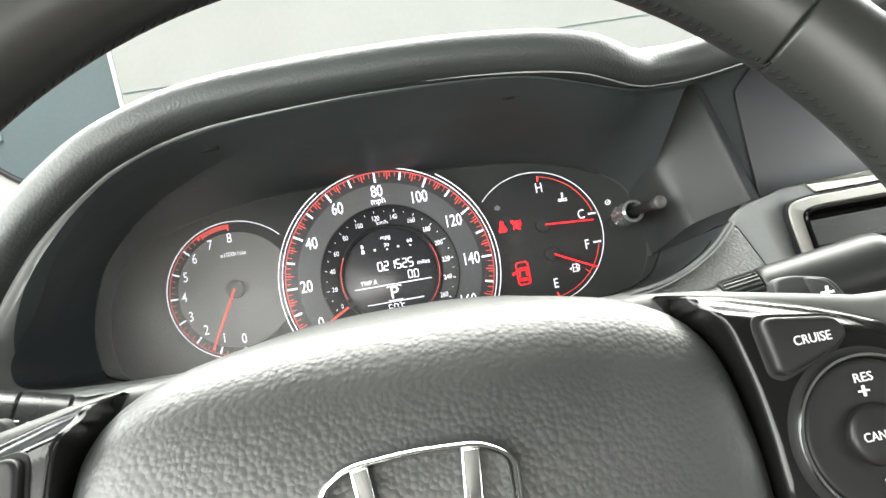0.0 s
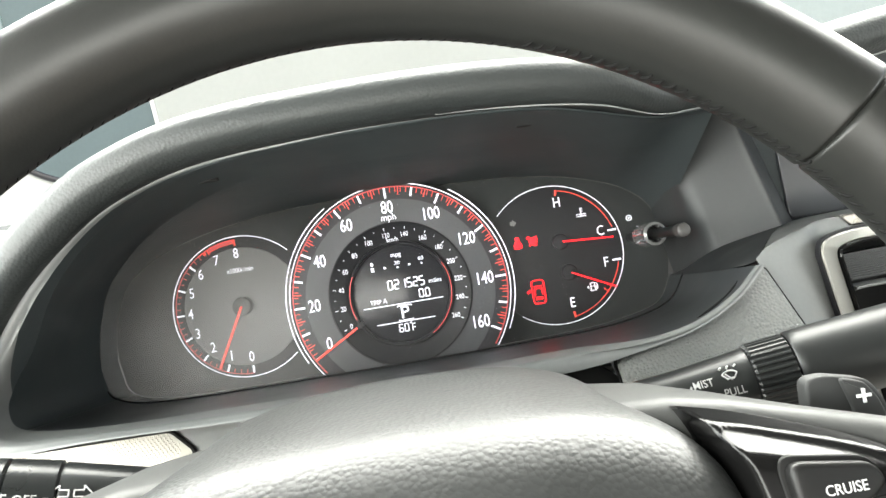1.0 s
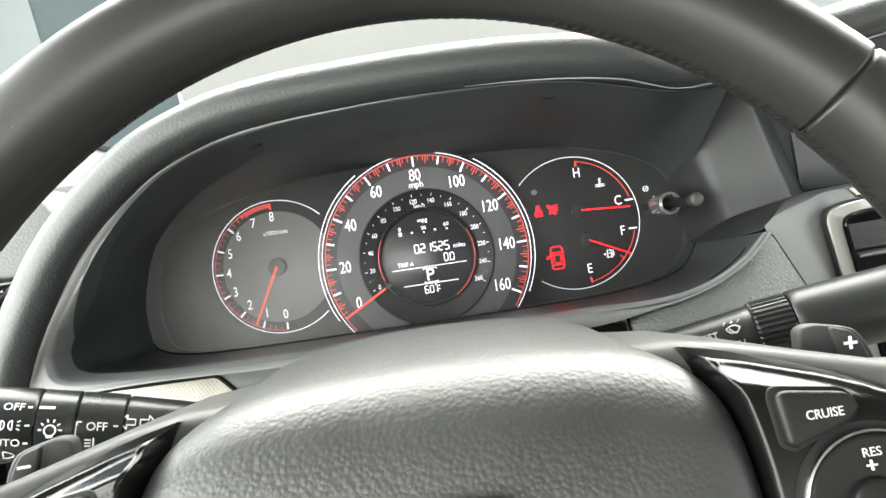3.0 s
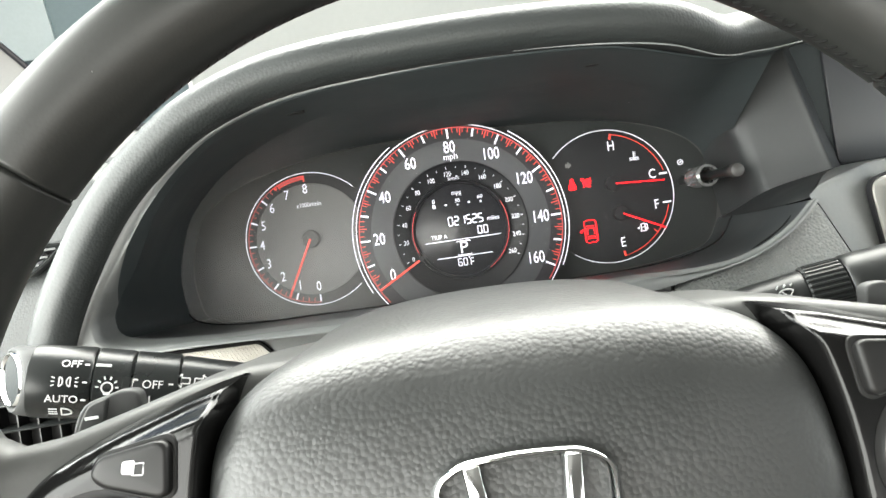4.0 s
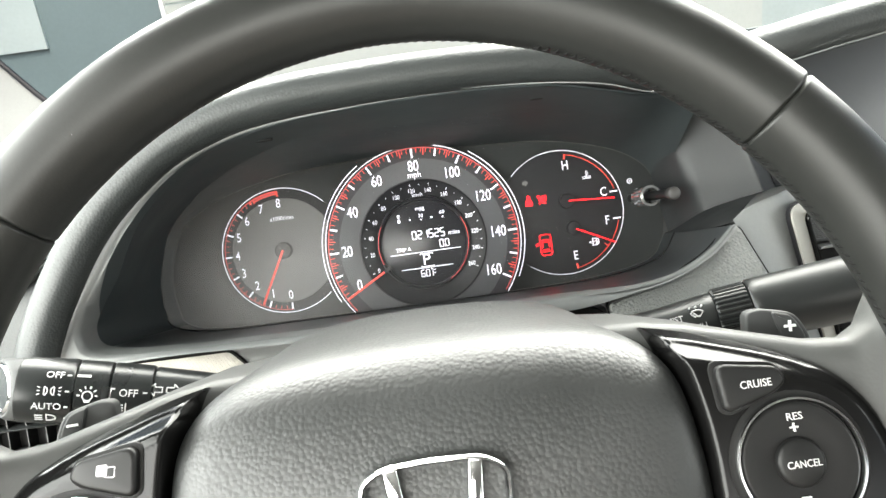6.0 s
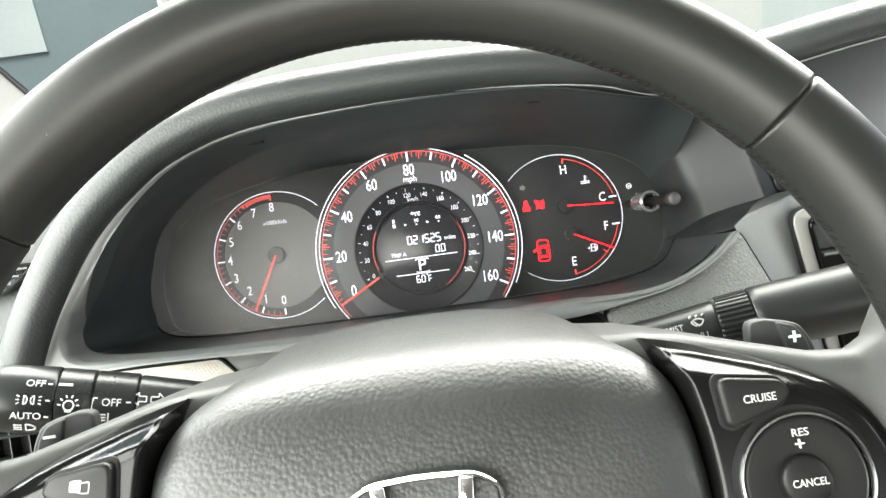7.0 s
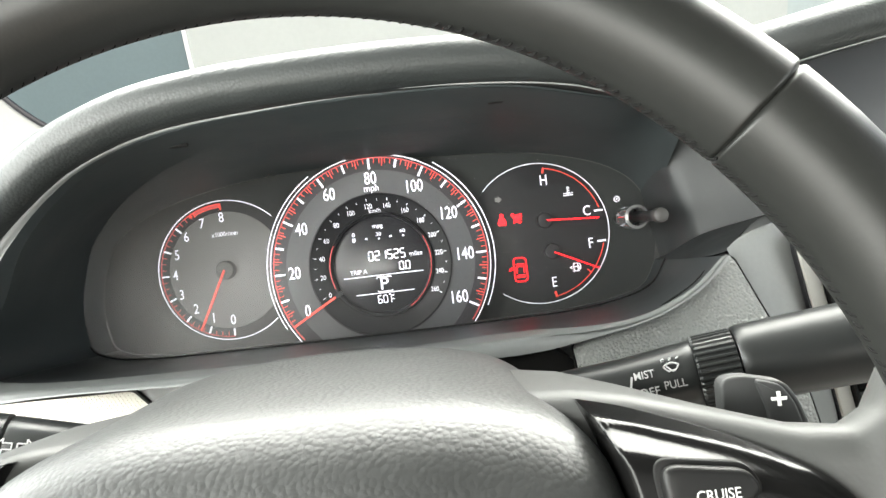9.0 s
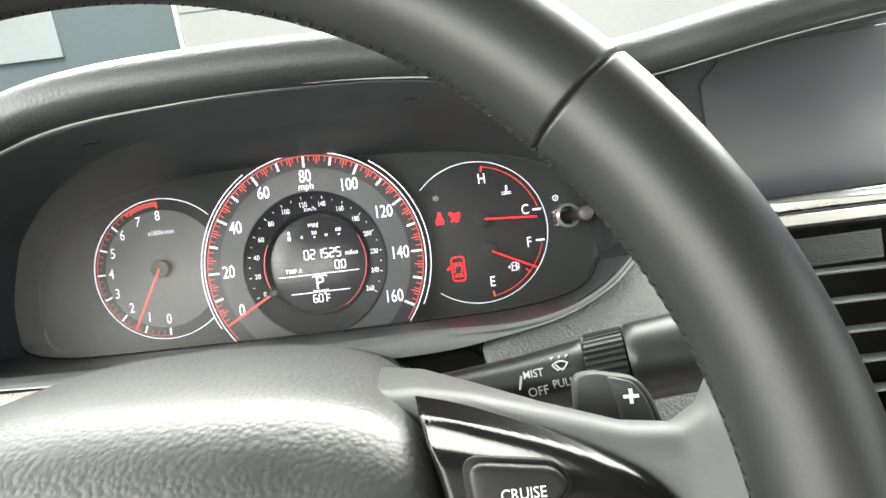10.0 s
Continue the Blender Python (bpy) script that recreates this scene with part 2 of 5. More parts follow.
def disc(r, put, low, high, at=(0, 0), n=64, bevel=0.0006, crown=0.0):
    ring = [(at[0] + r * math.sin(2 * math.pi * i / n), at[1] + r * math.cos(2 * math.pi * i / n)) for i in range(n)]
    return plate(ring, put, low, high, bevel, crown=crown)


def band(r0, r1, put, low, high, at=(0, 0), start=-180.0, end=180.0, n=96):
    """A flat ring or arc between two radii; degrees clockwise from the top."""
    full = end - start >= 359.9
    rows = []
    for i in range(n + (0 if full else 1)):
        a = radians(start + (end - start) * i / n)
        s, k = math.sin(a), math.cos(a)
        rows.append([put(at[0] + r * s, at[1] + r * k, c) for r, c in ((r0, low), (r0, high), (r1, high), (r1, low))])
    if full:
        return loft(rows + rows[:1], around=True)
    return loft(rows, around=True, caps=True)


def bar(bm, put, a, b, wide, low, high):
    """A straight stroke from a to b in a plane, added to bm."""
    a, b = Vector(a), Vector(b)
    w = Vector((-(b - a).y, (b - a).x)).normalized() * wide / 2
    ring = [a + w, a - w, b - w, b + w]
    return loft([[put(q.x, q.y, low) for q in ring], [put(q.x, q.y, high) for q in ring]], around=True, caps=True, bm=bm)


def tube(points, r, n=10, closed=False, bm=None):
    """A round rod along the points."""
    p = [Vector(q) for q in points]
    ways = [(p[(i + 1) % len(p)] - p[i - 1]) if closed or 0 < i < len(p) - 1 else (p[1] - p[0] if i == 0 else p[-1] - p[-2]) for i in range(len(p))]
    ways = [d.normalized() for d in ways]
    across = min((V(1, 0, 0), V(0, 1, 0), V(0, 0, 1)), key=lambda x: sum(abs(d.dot(x)) for d in ways))
    rows = []
    for i, (q, d) in enumerate(zip(p, ways)):
        u = d.cross(across).normalized()
        w = d.cross(u)
        rr = r[i] if isinstance(r, (list, tuple)) else r
        rows.append([q + u * rr * math.cos(2 * math.pi * j / n) + w * rr * math.sin(2 * math.pi * j / n) for j in range(n)])
    return loft(rows + rows[:1], around=True, bm=bm) if closed else loft(rows, around=True, caps=True, bm=bm)


# ---- lettering ----
TEXTS = ("0 20 40 60 80 100 120 140 160 180 200 220 240 260 1 2 3 4 5 6 7 8 H C F E mph km/h mpg 30 miles CRUISE RES SET CANCEL "
         "OFF AUTO MIST PULL").split() + ["x1000r/min", "TRIP A", "P"]
GLYPHS = {}
for word in TEXTS:
    cu = bpy.data.curves.new("letters", "FONT")
    cu.body, cu.size, cu.align_x, cu.align_y, cu.offset, cu.resolution_u = word, 1.0, "CENTER", "CENTER", 0.005 if word.isdigit() and len(word) < 4 else 0.004, 3
    ob = new("letters", cu)
    GLYPHS[word] = ob
bpy.context.view_layer.update()
deps = bpy.context.evaluated_depsgraph_get()
for word, ob in list(GLYPHS.items()):
    me = bpy.data.meshes.new_from_object(ob.evaluated_get(deps))
    GLYPHS[word] = ([v.co.copy() for v in me.vertices], [tuple(p.vertices) for p in me.polygons])
    cu = ob.data
    bpy.data.objects.remove(ob)
    bpy.data.curves.remove(cu)
    bpy.data.meshes.remove(me)


def letters(word, put, at, tall, c, narrow=1.0, turn=0.0, bm=None, deep=0.0002):
    """A word laid on a surface: its middle at (a, b), capitals that tall, c above the plane."""
    bm = bm or bmesh.new()
    points, faces = GLYPHS[word]
    s, k, w = tall / 0.7, math.cos(radians(turn)), math.sin(radians(turn))
    for lift in (c, c - deep):
        made = []
        for p in points:
            x, y = p.x * s * narrow, p.y * s
            made.append(bm.verts.new(put(at[0] + x * k - y * w, at[1] + x * w + y * k, lift)))
        for f in faces:
            bm.faces.new([made[i] for i in f])
        if lift == c and deep == 0:
            break
    return bm


SEGMENTS = {"0": "abcdef", "1": "bc", "2": "abged", "5": "afgcd", "6": "afgedc", "F": "aefg"}


def digits(text, put, at, tall, c, pitch=0.72, bm=None):
    """Seven-stroke figures in a row, from the left; a point is a small square."""
    bm = bm or bmesh.new()
    x, w, h, thick = at[0], tall * 0.5, tall / 2, tall * 0.13
    for ch in text:
        y = at[1]
        if ch == ".":
            bar(bm, put, (x - tall * 0.12, y - h), (x - tall * 0.12 + thick, y - h), thick, c - 0.0001, c)
            continue
        line = {"a": ((0, h), (w, h)), "g": ((0, 0), (w, 0)), "d": ((0, -h), (w, -h)), "f": ((0, h), (0, 0)), "b": ((w, h), (w, 0)),
                "e": ((0, 0), (0, -h)), "c": ((w, 0), (w, -h))}
        for s in SEGMENTS.get(ch, ""):
            p, q = line[s]
            g = tall * 0.03
            p, q = Vector(p), Vector(q)
            d = (q - p).normalized() * g
            bar(bm, put, (x + p.x + d.x, y + p.y + d.y), (x + q.x - d.x, y + q.y - d.y), thick, c - 0.0001, c)
        x += tall * pitch
    return bm

# ---- outside ----
def box(x0, x1, y0, y1, z0, z1):
    ring = [(x0, y0), (x1, y0), (x1, y1), (x0, y1)]
    return loft([[V(x, y, z) for x, y in ring] for z in (z0, z1)], around=True, caps=True)


UP = Matrix()
bm = bmesh.new()
bmesh.ops.create_grid(bm, x_segments=8, y_segments=8, size=400)
solid("ground", bm, asphalt, "flat grey asphalt yard outside the car", "ground", m=UP)
building = thing("building", (0.4, 4.6, 0), "pale rendered building wall with dull teal panels seen through the windscreen", "building", m=UP)
part("wall", box(-1.56, 2.42, 4.5, 4.8, 0, 1.285), pale_render, building, "pale rendered lower wall")
part("wall", box(-1.56, 2.42, 4.515, 4.8, 1.30, 3.2), pale_render, building, "pale rendered upper wall")
part("seam", box(-1.56, 2.42, 4.53, 4.79, 1.28, 1.305), pale_teal, building, "dark horizontal joint")
part("panel", box(-2.38, -1.585, 4.52, 4.8, 0, 3.2), teal_panel, building, "dark teal panel")
# The windscreen's reflection, painted as a paler area of the wall.
part("panel", box(-6.0, -2.38, 4.50, 4.8, 1.12, 3.2), pale_teal, building, "pale teal area drawn for a reflection on the windscreen")
part("panel", box(-6.0, -2.38, 4.53, 4.8, 0, 1.12), teal_panel, building, "dark teal lower panel")
part("post", box(-1.585, -1.56, 4.48, 4.8, 0, 3.2), white_trim, building, "white corner post")
part("panel", box(2.42, 6.0, 4.52, 4.8, 0, 3.2), pale_teal, building, "blue-grey panel")

# ---- cabin shell ----
# Closes the cabin out of view; floor and left door are pale to bounce light.
solid("ceiling", box(-0.52, 1.12, -1.95, -0.10, 1.44, 1.47), cabin_cloth, "pale cloth roof lining of the car", "ceiling", m=UP)
solid("floor", box(-0.52, 1.12, -1.95, 0.8, 0.22, 0.25), cabin_pale, "pale carpeted car floor", "floor", m=UP)
solid("wall_left", box(-0.55, -0.50, -1.95, 0.40, 0.25, 0.94), cabin_pale, "pale inner door panel", "door panel", m=UP)
solid("wall_right", box(1.10, 1.15, -1.95, 0.40, 0.25, 1.0), cabin_dark, "dark inner door panel", "door panel", m=UP)
solid("wall_rear", box(-0.52, 1.12, -2.0, -1.95, 0.25, 1.05), cabin_dark, "dark rear seat back", "seat back", m=UP)
solid("wall_front", box(-0.52, 1.12, 0.75, 0.8, 0.25, 0.98), cabin_dark, "dark bulkhead below the windscreen", "bulkhead", m=UP)

# Added out of view: its tan cloth reflects in the dial cover and rim.
seat = thing("unseen_seat", (0, -0.85, 0.25), "tan cloth seat added out of view to bounce light", "car seat", m=UP)
rows = []
for y, top in ((-0.46, 0.50), (-0.49, 0.575), (-0.56, 0.60), (-0.75, 0.575), (-0.98, 0.56)):
    rows.append([V(x, y, z) for x, z in ((-0.27, 0.26), (-0.27, top), (-0.24, top + 0.035), (-0.19, top + 0.03), (-0.15, top), (0.15, top), (0.19, top + 0.03), (0.24, top + 0.035), (0.27, top), (0.27, 0.26))])
part("cushion", loft(rows, around=True, caps=True), seat_cloth, seat, sharp=50)
rows = []
for z, y in ((0.56, -0.98), (0.75, -1.03), (0.95, -1.09), (1.04, -1.12)):
    w = 0.25 if z < 1.0 else 0.20
    rows.append([V(x, y + d, z) for x, d in ((-w, -0.10), (-w, 0.03), (-w + 0.05, 0.05), (-0.12, 0.0), (0.12, 0.0), (w - 0.05, 0.05), (w, 0.03), (w, -0.10))])
part("backrest", loft(rows, around=True, caps=True), seat_cloth, seat, sharp=50)

# ---- the dash round the dials ----
LIP = [(0.40, 0.1005), (0.36, 0.0985), (0.32, 0.0950), (0.28, 0.0898), (0.25, 0.0850), (0.225, 0.0818), (0.20, 0.0795), (0.18, 0.0780),
       (0.165, 0.0758), (0.15, 0.0752), (0.135, 0.0772), (0.12, 0.0803), (0.09, 0.0843), (0.06, 0.0869), (0.03, 0.0880), (0.0, 0.0881),
       (-0.03, 0.0874), (-0.06, 0.0860), (-0.09, 0.0822), (-0.113, 0.0757), (-0.134, 0.0668), (-0.152, 0.0545), (-0.17, 0.0395),
       (-0.185, 0.0225), (-0.198, 0.0030), (-0.209, -0.016), (-0.217, -0.034), (-0.222, -0.050), (-0.225, -0.064)]
lip = spline([V(x, 0, z) for x, z in LIP], 5)


def lip_depth(x):
    """How far ahead the hood's lip lies: it draws back in a soft curve towards the centre screen."""
    at = x + np.linspace(-0.016, 0.016, 17)
    return float(np.mean(np.interp(at, [0.10, 0.12, 0.135, 0.15, 0.165, 0.18, 0.20, 0.225, 0.25], [-0.155, -0.152, -0.145, -0.134, -0.120, -0.110, -0.106, -0.114, -0.122])))


SECTION = [(-0.0004, 0.020), (-0.0006, 0.004), (0.0, 0.0), (0.002, -0.0045), (0.006, -0.0085), (0.012, -0.0095), (0.0175, -0.0075), (0.0215, -0.002),
           (0.0242, 0.006), (0.0262, 0.018), (0.0278, 0.04), (0.027, 0.08), (0.026, 0.14), (0.018, 0.22)]
section = spline([V(a, b, 0) for a, b in SECTION], 3)
rows = []
for i, p in enumerate(lip):
    d = lip[min(i + 1, len(lip) - 1)] - lip[max(i - 1, 0)]
    n = V(-d.z, 0, d.x).normalized() * -1
    n = n if n.z > -0.3 or n.x < 0 else -n
    rows.append([V(p.x + n.x * s.x, lip_depth(p.x) + s.y, p.z + n.z * s.x) for s in section])
hood = thing("dashboard_hood", (0, -0.155, 0.086), "charcoal grained soft-touch hood over the instruments", "dashboard")
part("cover", loft(rows), hood_leather, hood, sharp=60)
# The highlight on the lip's edge, drawn as a pale rod that thins out.
bead = [V(p.x, lip_depth(p.x) - 0.0008, p.z - 0.0014) for p in lip if 0.035 < p.x < 0.41]
part("edge_glint", tube(bead, [0.00045 * min(1.0, 0.15 + (p.x - 0.035) / 0.05) for p in bead], 8), glint_grey, hood, "thin pale rod drawn for the inner edge's highlight")

# Rows of the opening: the edge under the leather, the ridge, the tunnel's mouth and the dial panel's outline.
MOUTH = [
    (0.200, 0.0785, 0.200, 0.0774, 0.200, 0.0767, 0.197, 0.0200), (0.178, 0.0770, 0.178, 0.0759, 0.178, 0.0752, 0.182, 0.0420),
    (0.150, 0.0742, 0.150, 0.0731, 0.150, 0.0724, 0.152, 0.0580), (0.090, 0.0835, 0.090, 0.0823, 0.090, 0.0816, 0.100, 0.0695),
    (0.030, 0.0872, 0.030, 0.0859, 0.030, 0.0852, 0.030, 0.0735), (-0.030, 0.0866, -0.030, 0.0848, -0.030, 0.0840, -0.030, 0.0745),
    (-0.090, 0.0814, -0.0895, 0.0796, -0.0895, 0.0788, -0.095, 0.0715), (-0.134, 0.0662, -0.1323, 0.0646, -0.1316, 0.0637, -0.155, 0.0590),
    (-0.170, 0.0393, -0.1652, 0.0372, -0.1630, 0.0360, -0.189, 0.0410), (-0.198, 0.0025, -0.1895, 0.0068, -0.1855, 0.0060, -0.201, 0.0210),
    (-0.213, -0.026, -0.203, -0.012, -0.197, -0.010, -0.207, -0.0030), (-0.222, -0.050, -0.209, -0.027, -0.203, -0.024, -0.2055, -0.0250),
    (-0.214, -0.0462, -0.200, -0.039, -0.195, -0.035, -0.199, -0.0400), (-0.160, -0.0434, -0.155, -0.0415, -0.155, -0.0395, -0.170, -0.0472)]
MOUTH_LOW = [
    (-0.090, -0.0456, -0.093, -0.043, -0.093, -0.041, -0.090, -0.0488), (0.0, -0.049, 0.0, -0.044, 0.0, -0.042, 0.0, -0.0490),
    (0.080, -0.0495, 0.080, -0.0425, 0.080, -0.0405, 0.080, -0.0490), (0.121, -0.0445, 0.121, -0.042, 0.121, -0.040, 0.130, -0.0475),
    (0.149, -0.0385, 0.149, -0.0372, 0.149, -0.0360, 0.165, -0.0430), (0.1725, -0.0272, 0.171, -0.0262, 0.171, -0.0258, 0.185, -0.0360),
    (0.1880, -0.0132, 0.186, -0.0122, 0.186, -0.0128, 0.195, -0.0200)]
mouth = MOUTH + MOUTH_LOW


def mouth_line(k, y):
    """One line round the opening; on the passenger's side its upper edge draws back with the hood's lip and its lower edge is thin, as it is above the dials."""
    def shift(r):
        back = lip_depth(r[0]) + 0.155 if y < 0 and r[1] > 0.04 else 0.0
        thin = float(np.interp(r[1], [0.0, 0.035], [0.0, 0.0125])) if r[0] < 0.1 or r[1] > 0 else 0.0135
        return back - (thin if k == 2 else 0.0)

    return spline([V(r[2 * k], y + shift(r), r[2 * k + 1]) for r in mouth], 6)


edge, ridge, throat, back = mouth_line(0, -0.148), mouth_line(1, -0.1455), mouth_line(2, -0.128), mouth_line(3, 0.016)
bend = [a * 0.75 + b * 0.25 + V(0, -0.004, 0) for a, b in zip(ridge, throat)]
cluster = thing("instrument_cluster", (0, 0.02, -0.05), "dark instrument cluster with lit white and red dials, engine idling", "instrument cluster")
rim_rows = [edge, [a * 0.5 + b * 0.5 + V(0, -0.001, 0) for a, b in zip(edge, ridge)], ridge, bend, throat]


def across(i, u):
    """A point on the way from the leather's edge (u = 0) over the ridge to the tunnel's mouth (u = 1)."""
    j = min(3, int(u * 4))
    return rim_rows[j][i].lerp(rim_rows[j + 1][i], u * 4 - j)


# Painted shade: going up to the hood, the grey bezel tapers into visor black.
share = [float(np.interp(i, [22, 62], [0.0, 1.0])) for i in range(len(edge))]
part("bezel", loft([[across(i, share[i] * u / 6) for i in range(22, len(edge))] for u in range(7)]), bezel_plastic, cluster, "satin grey plastic bezel", sharp=70)
part("shaded_bezel", loft([[across(i, share[i] + (1 - share[i]) * u / 6) for i in range(63)] for u in range(7)]), visor_plastic, cluster, "bezel's upper part, blackened for the shade below the hood", sharp=70)
mid1 = [a * 0.7 + b * 0.3 for a, b in zip(throat, back)]
mid2 = [a * 0.25 + b * 0.75 for a, b in zip(throat, back)]
k = (len(MOUTH) - 2) * 6
part("visor", loft([r[:k + 1] for r in (throat, mid1, mid2, back)]), visor_plastic, cluster, "dull black inner visor", sharp=70)
part("visor_floor", loft([r[k:] for r in (throat, mid1, mid2, back)]), floor_plastic, cluster, "smooth dark visor floor", sharp=70)
outline = [Vector((p.x, p.z)) for p in back] + [Vector((0.199, 0.0))]
part("back_panel", plate(outline, dial, -0.03, -0.018, 0.0005), dial_face, cluster, "smoked black dial panel")
for sx, sz in ((-0.0872, 0.0787), (0.0862, 0.0815)):
    oval = [(0.0058 * math.cos(k * math.pi / 10), 0.0019 * math.sin(k * math.pi / 10)) for k in range(20)]
    slot = loft([[V(sx + p, -0.1205 + q, sz - 0.0003 - 0.045 * (q + 0.0075) + dz) for p, q in oval] for dz in (-0.0005, 0.004)], around=True, caps=True)
    part("clip_slot", slot, duct_black, cluster, "small black clip slot")

part("panel_joint", tube([a * 0.215 + b * 0.785 + V(0, 0, 0.0004) for a, b in zip(throat[11 * 6 + 3:], back[11 * 6 + 3:])], 0.0007, 6), duct_black, cluster, "fine black joint below the dials")

# The wall between the dials and the centre screen, and the shelf below it.
rows = []
for i in range(11):
    f = i / 10
    z = 0.106 - 0.126 * f
    up = (z + 0.003) / 0.0735
    xl, yl = 0.2106 - 0.0125 * up, -0.0348 + 0.008 * up
    xr, yr = 0.2485 - 0.0132 * (z - 0.004) / 0.067, -0.0546 + 0.0090 * (z - 0.004) / 0.067
    pts = [V(xl - 0.014, 0.018, z), V(xl - 0.0115, -0.006, z), V(xl - 0.0065, -0.024, z), V(xl, yl, z), V(xl + 0.006, yl - 0.0034, z), V((xl + xr) / 2, (yl + yr) / 2, z),
           V(xr - 0.004, yr + 0.0022, z), V(xr - 0.0008, yr + 0.0003, z), V(xr + 0.0014, yr + 0.0016, z), V(xr + 0.006, yr + 0.008, z), V(xr + 0.030, yr + 0.043, z)]
    rows.append(spline(pts, 3))
wall = thing("cluster_side_wall", (0.23, -0.03, 0.0), "dark grey moulded wall between the dials and the centre screen", "dash trim")
part("panel", loft(rows), wall_plastic, wall, sharp=60)
return_rows = [[(0.186, -0.128, -0.0128), (0.192, -0.125, -0.0122), (0.1985, -0.1212, -0.0110)], [(0.1875, -0.105, -0.0145), (0.200, -0.100, -0.0080), (0.2125, -0.1015, -0.0040)],
               [(0.189, -0.070, -0.0165), (0.207, -0.064, -0.0068), (0.2345, -0.0725, 0.0020)], [(0.191, -0.035, -0.0180), (0.2106, -0.036, -0.0048), (0.2484, -0.0525, 0.0041)],
               [(0.194, 0.016, -0.0195), (0.202, -0.005, -0.0150), (0.214, -0.034, -0.0045)]]
wall_foot = thing("cluster_return", (0.2, -0.06, -0.02), "smooth dark return between the visor floor and the fascia", "dash trim")
columns = [spline([V(*r[i]) for r in return_rows], 8) for i in range(3)]
part("panel", loft([spline(list(q), 8) for q in zip(*columns)]), wall_plastic, wall_foot, sharp=70)
shelf_rows = [
    [(0.2482, -0.0525, 0.0040), (0.252, -0.050, 0.0044), (0.258, -0.045, 0.0050), (0.270, -0.035, 0.0058), (0.30, -0.024, 0.0068), (0.42, -0.024, 0.009)],
    [(0.2240, -0.0860, -0.0006), (0.232, -0.085, 0.0008), (0.240, -0.083, 0.0018), (0.252, -0.082, 0.0028), (0.30, -0.080, 0.0040), (0.42, -0.080, 0.0075)],
    [(0.1985, -0.1212, -0.0110), (0.208, -0.114, -0.0060), (0.228, -0.106, -0.0015), (0.249, -0.098, 0.0012), (0.30, -0.094, 0.0005), (0.42, -0.094, 0.0050)],
    [(0.1965, -0.1265, -0.0175), (0.209, -0.122, -0.0120), (0.230, -0.114, -0.0070), (0.250, -0.104, -0.0035), (0.30, -0.101, -0.0045), (0.42, -0.101, 0.0005)],
    [(0.222, -0.132, -0.0900), (0.236, -0.122, -0.0900), (0.245, -0.114, -0.0900), (0.252, -0.106, -0.0900), (0.30, -0.104, -0.0900), (0.42, -0.104, -0.0900)],
    [(0.230, -0.132, -0.1600), (0.240, -0.122, -0.1600), (0.250, -0.114, -0.1600), (0.258, -0.106, -0.1600), (0.30, -0.104, -0.1600), (0.42, -0.104, -0.1600)]]
shelf = thing("centre_fascia", (0.28, -0.10, -0.12), "satin grey dash fascia round the centre air vent", "dash trim")
columns = [spline([V(*r[i]) for r in shelf_rows], 10) for i in range(6)]
bm = loft([spline(list(q), 14) for q in zip(*columns)])
hole = [f for f in bm.faces if f.calc_center_median().x > 0.252 and -0.128 < f.calc_center_median().z < -0.009]
bmesh.ops.delete(bm, geom=hole, context="FACES")
part("panel", bm, grey_plastic, shelf, sharp=70)
TRIM = rounded([(0.256, 0.0050), (0.30, 0.0062), (0.42, 0.0082), (0.42, -0.0014), (0.30, -0.0018), (0.262, -0.0022)], 0.0012)
part("trim_strip", plate(TRIM, lambda a, b, c: V(a, -0.1005 - c, b), -0.004, 0.0030, 0.0012), satin_metal, shelf, "satin silver strip")

screen = thing("centre_screen", (0.34, -0.02, 0.005), "switched-off dark centre display under its own hood", "display screen")
part("surround", plate(rounded([(0.246, 0.003), (0.44, 0.006), (0.44, 0.130), (0.240, 0.130)], 0.006), lambda a, b, c: V(a, -0.01 - c, b), -0.02, 0.004, 0.002), visor_plastic, screen)
part("display", plate(rounded([(0.274, 0.0068), (0.44, 0.0095), (0.44, 0.1165), (0.335, 0.1105), (0.289, 0.1055), (0.272, 0.089)], 0.004), lambda a, b, c: V(a, -0.01 - c, b), 0.0, 0.0065, 0.001), screen_glass, screen, "glossy dark display glass")

vent = thing("air_vent", (0.33, -0.11, -0.12), "black centre air vent with level slats and a gloss frame", "air vent")
VENT = rounded([(0.2290, -0.0072), (0.252, -0.0032), (0.42, -0.0022), (0.42, -0.138), (0.254, -0.135)], 0.010, 7)
MID = rounded([(0.2410, -0.0118), (0.258, -0.0092), (0.42, -0.0086), (0.42, -0.128), (0.263, -0.126)], 0.009, 7)
OPEN = rounded([(0.2475, -0.0140), (0.260, -0.0114), (0.42, -0.0108), (0.42, -0.122), (0.268, -0.120)], 0.008, 7)
put_vent = lambda a, b, c: V(a, -0.107 - c - 0.5 * max(0.0, 0.262 - a), b)


def vent_ring(steps):
    return loft([[put_vent(q.x, q.y, c) for q in inset(poly, d)] for poly, d, c in steps], around=True)


part("gap", vent_ring(((VENT, -0.0006, -0.004), (VENT, -0.0006, 0.0004), (VENT, 0.0006, 0.0004), (VENT, 0.0006, -0.004))), dial_dark, vent, "dark joint line")
part("frame", vent_ring(((VENT, 0.0006, -0.004), (VENT, 0.0006, 0.001), (VENT, 0.0014, 0.0018), (MID, 0.0, 0.0018), (MID, 0.0006, 0.001), (MID, 0.0006, -0.006))), vent_satin, vent, "pale satin frame")
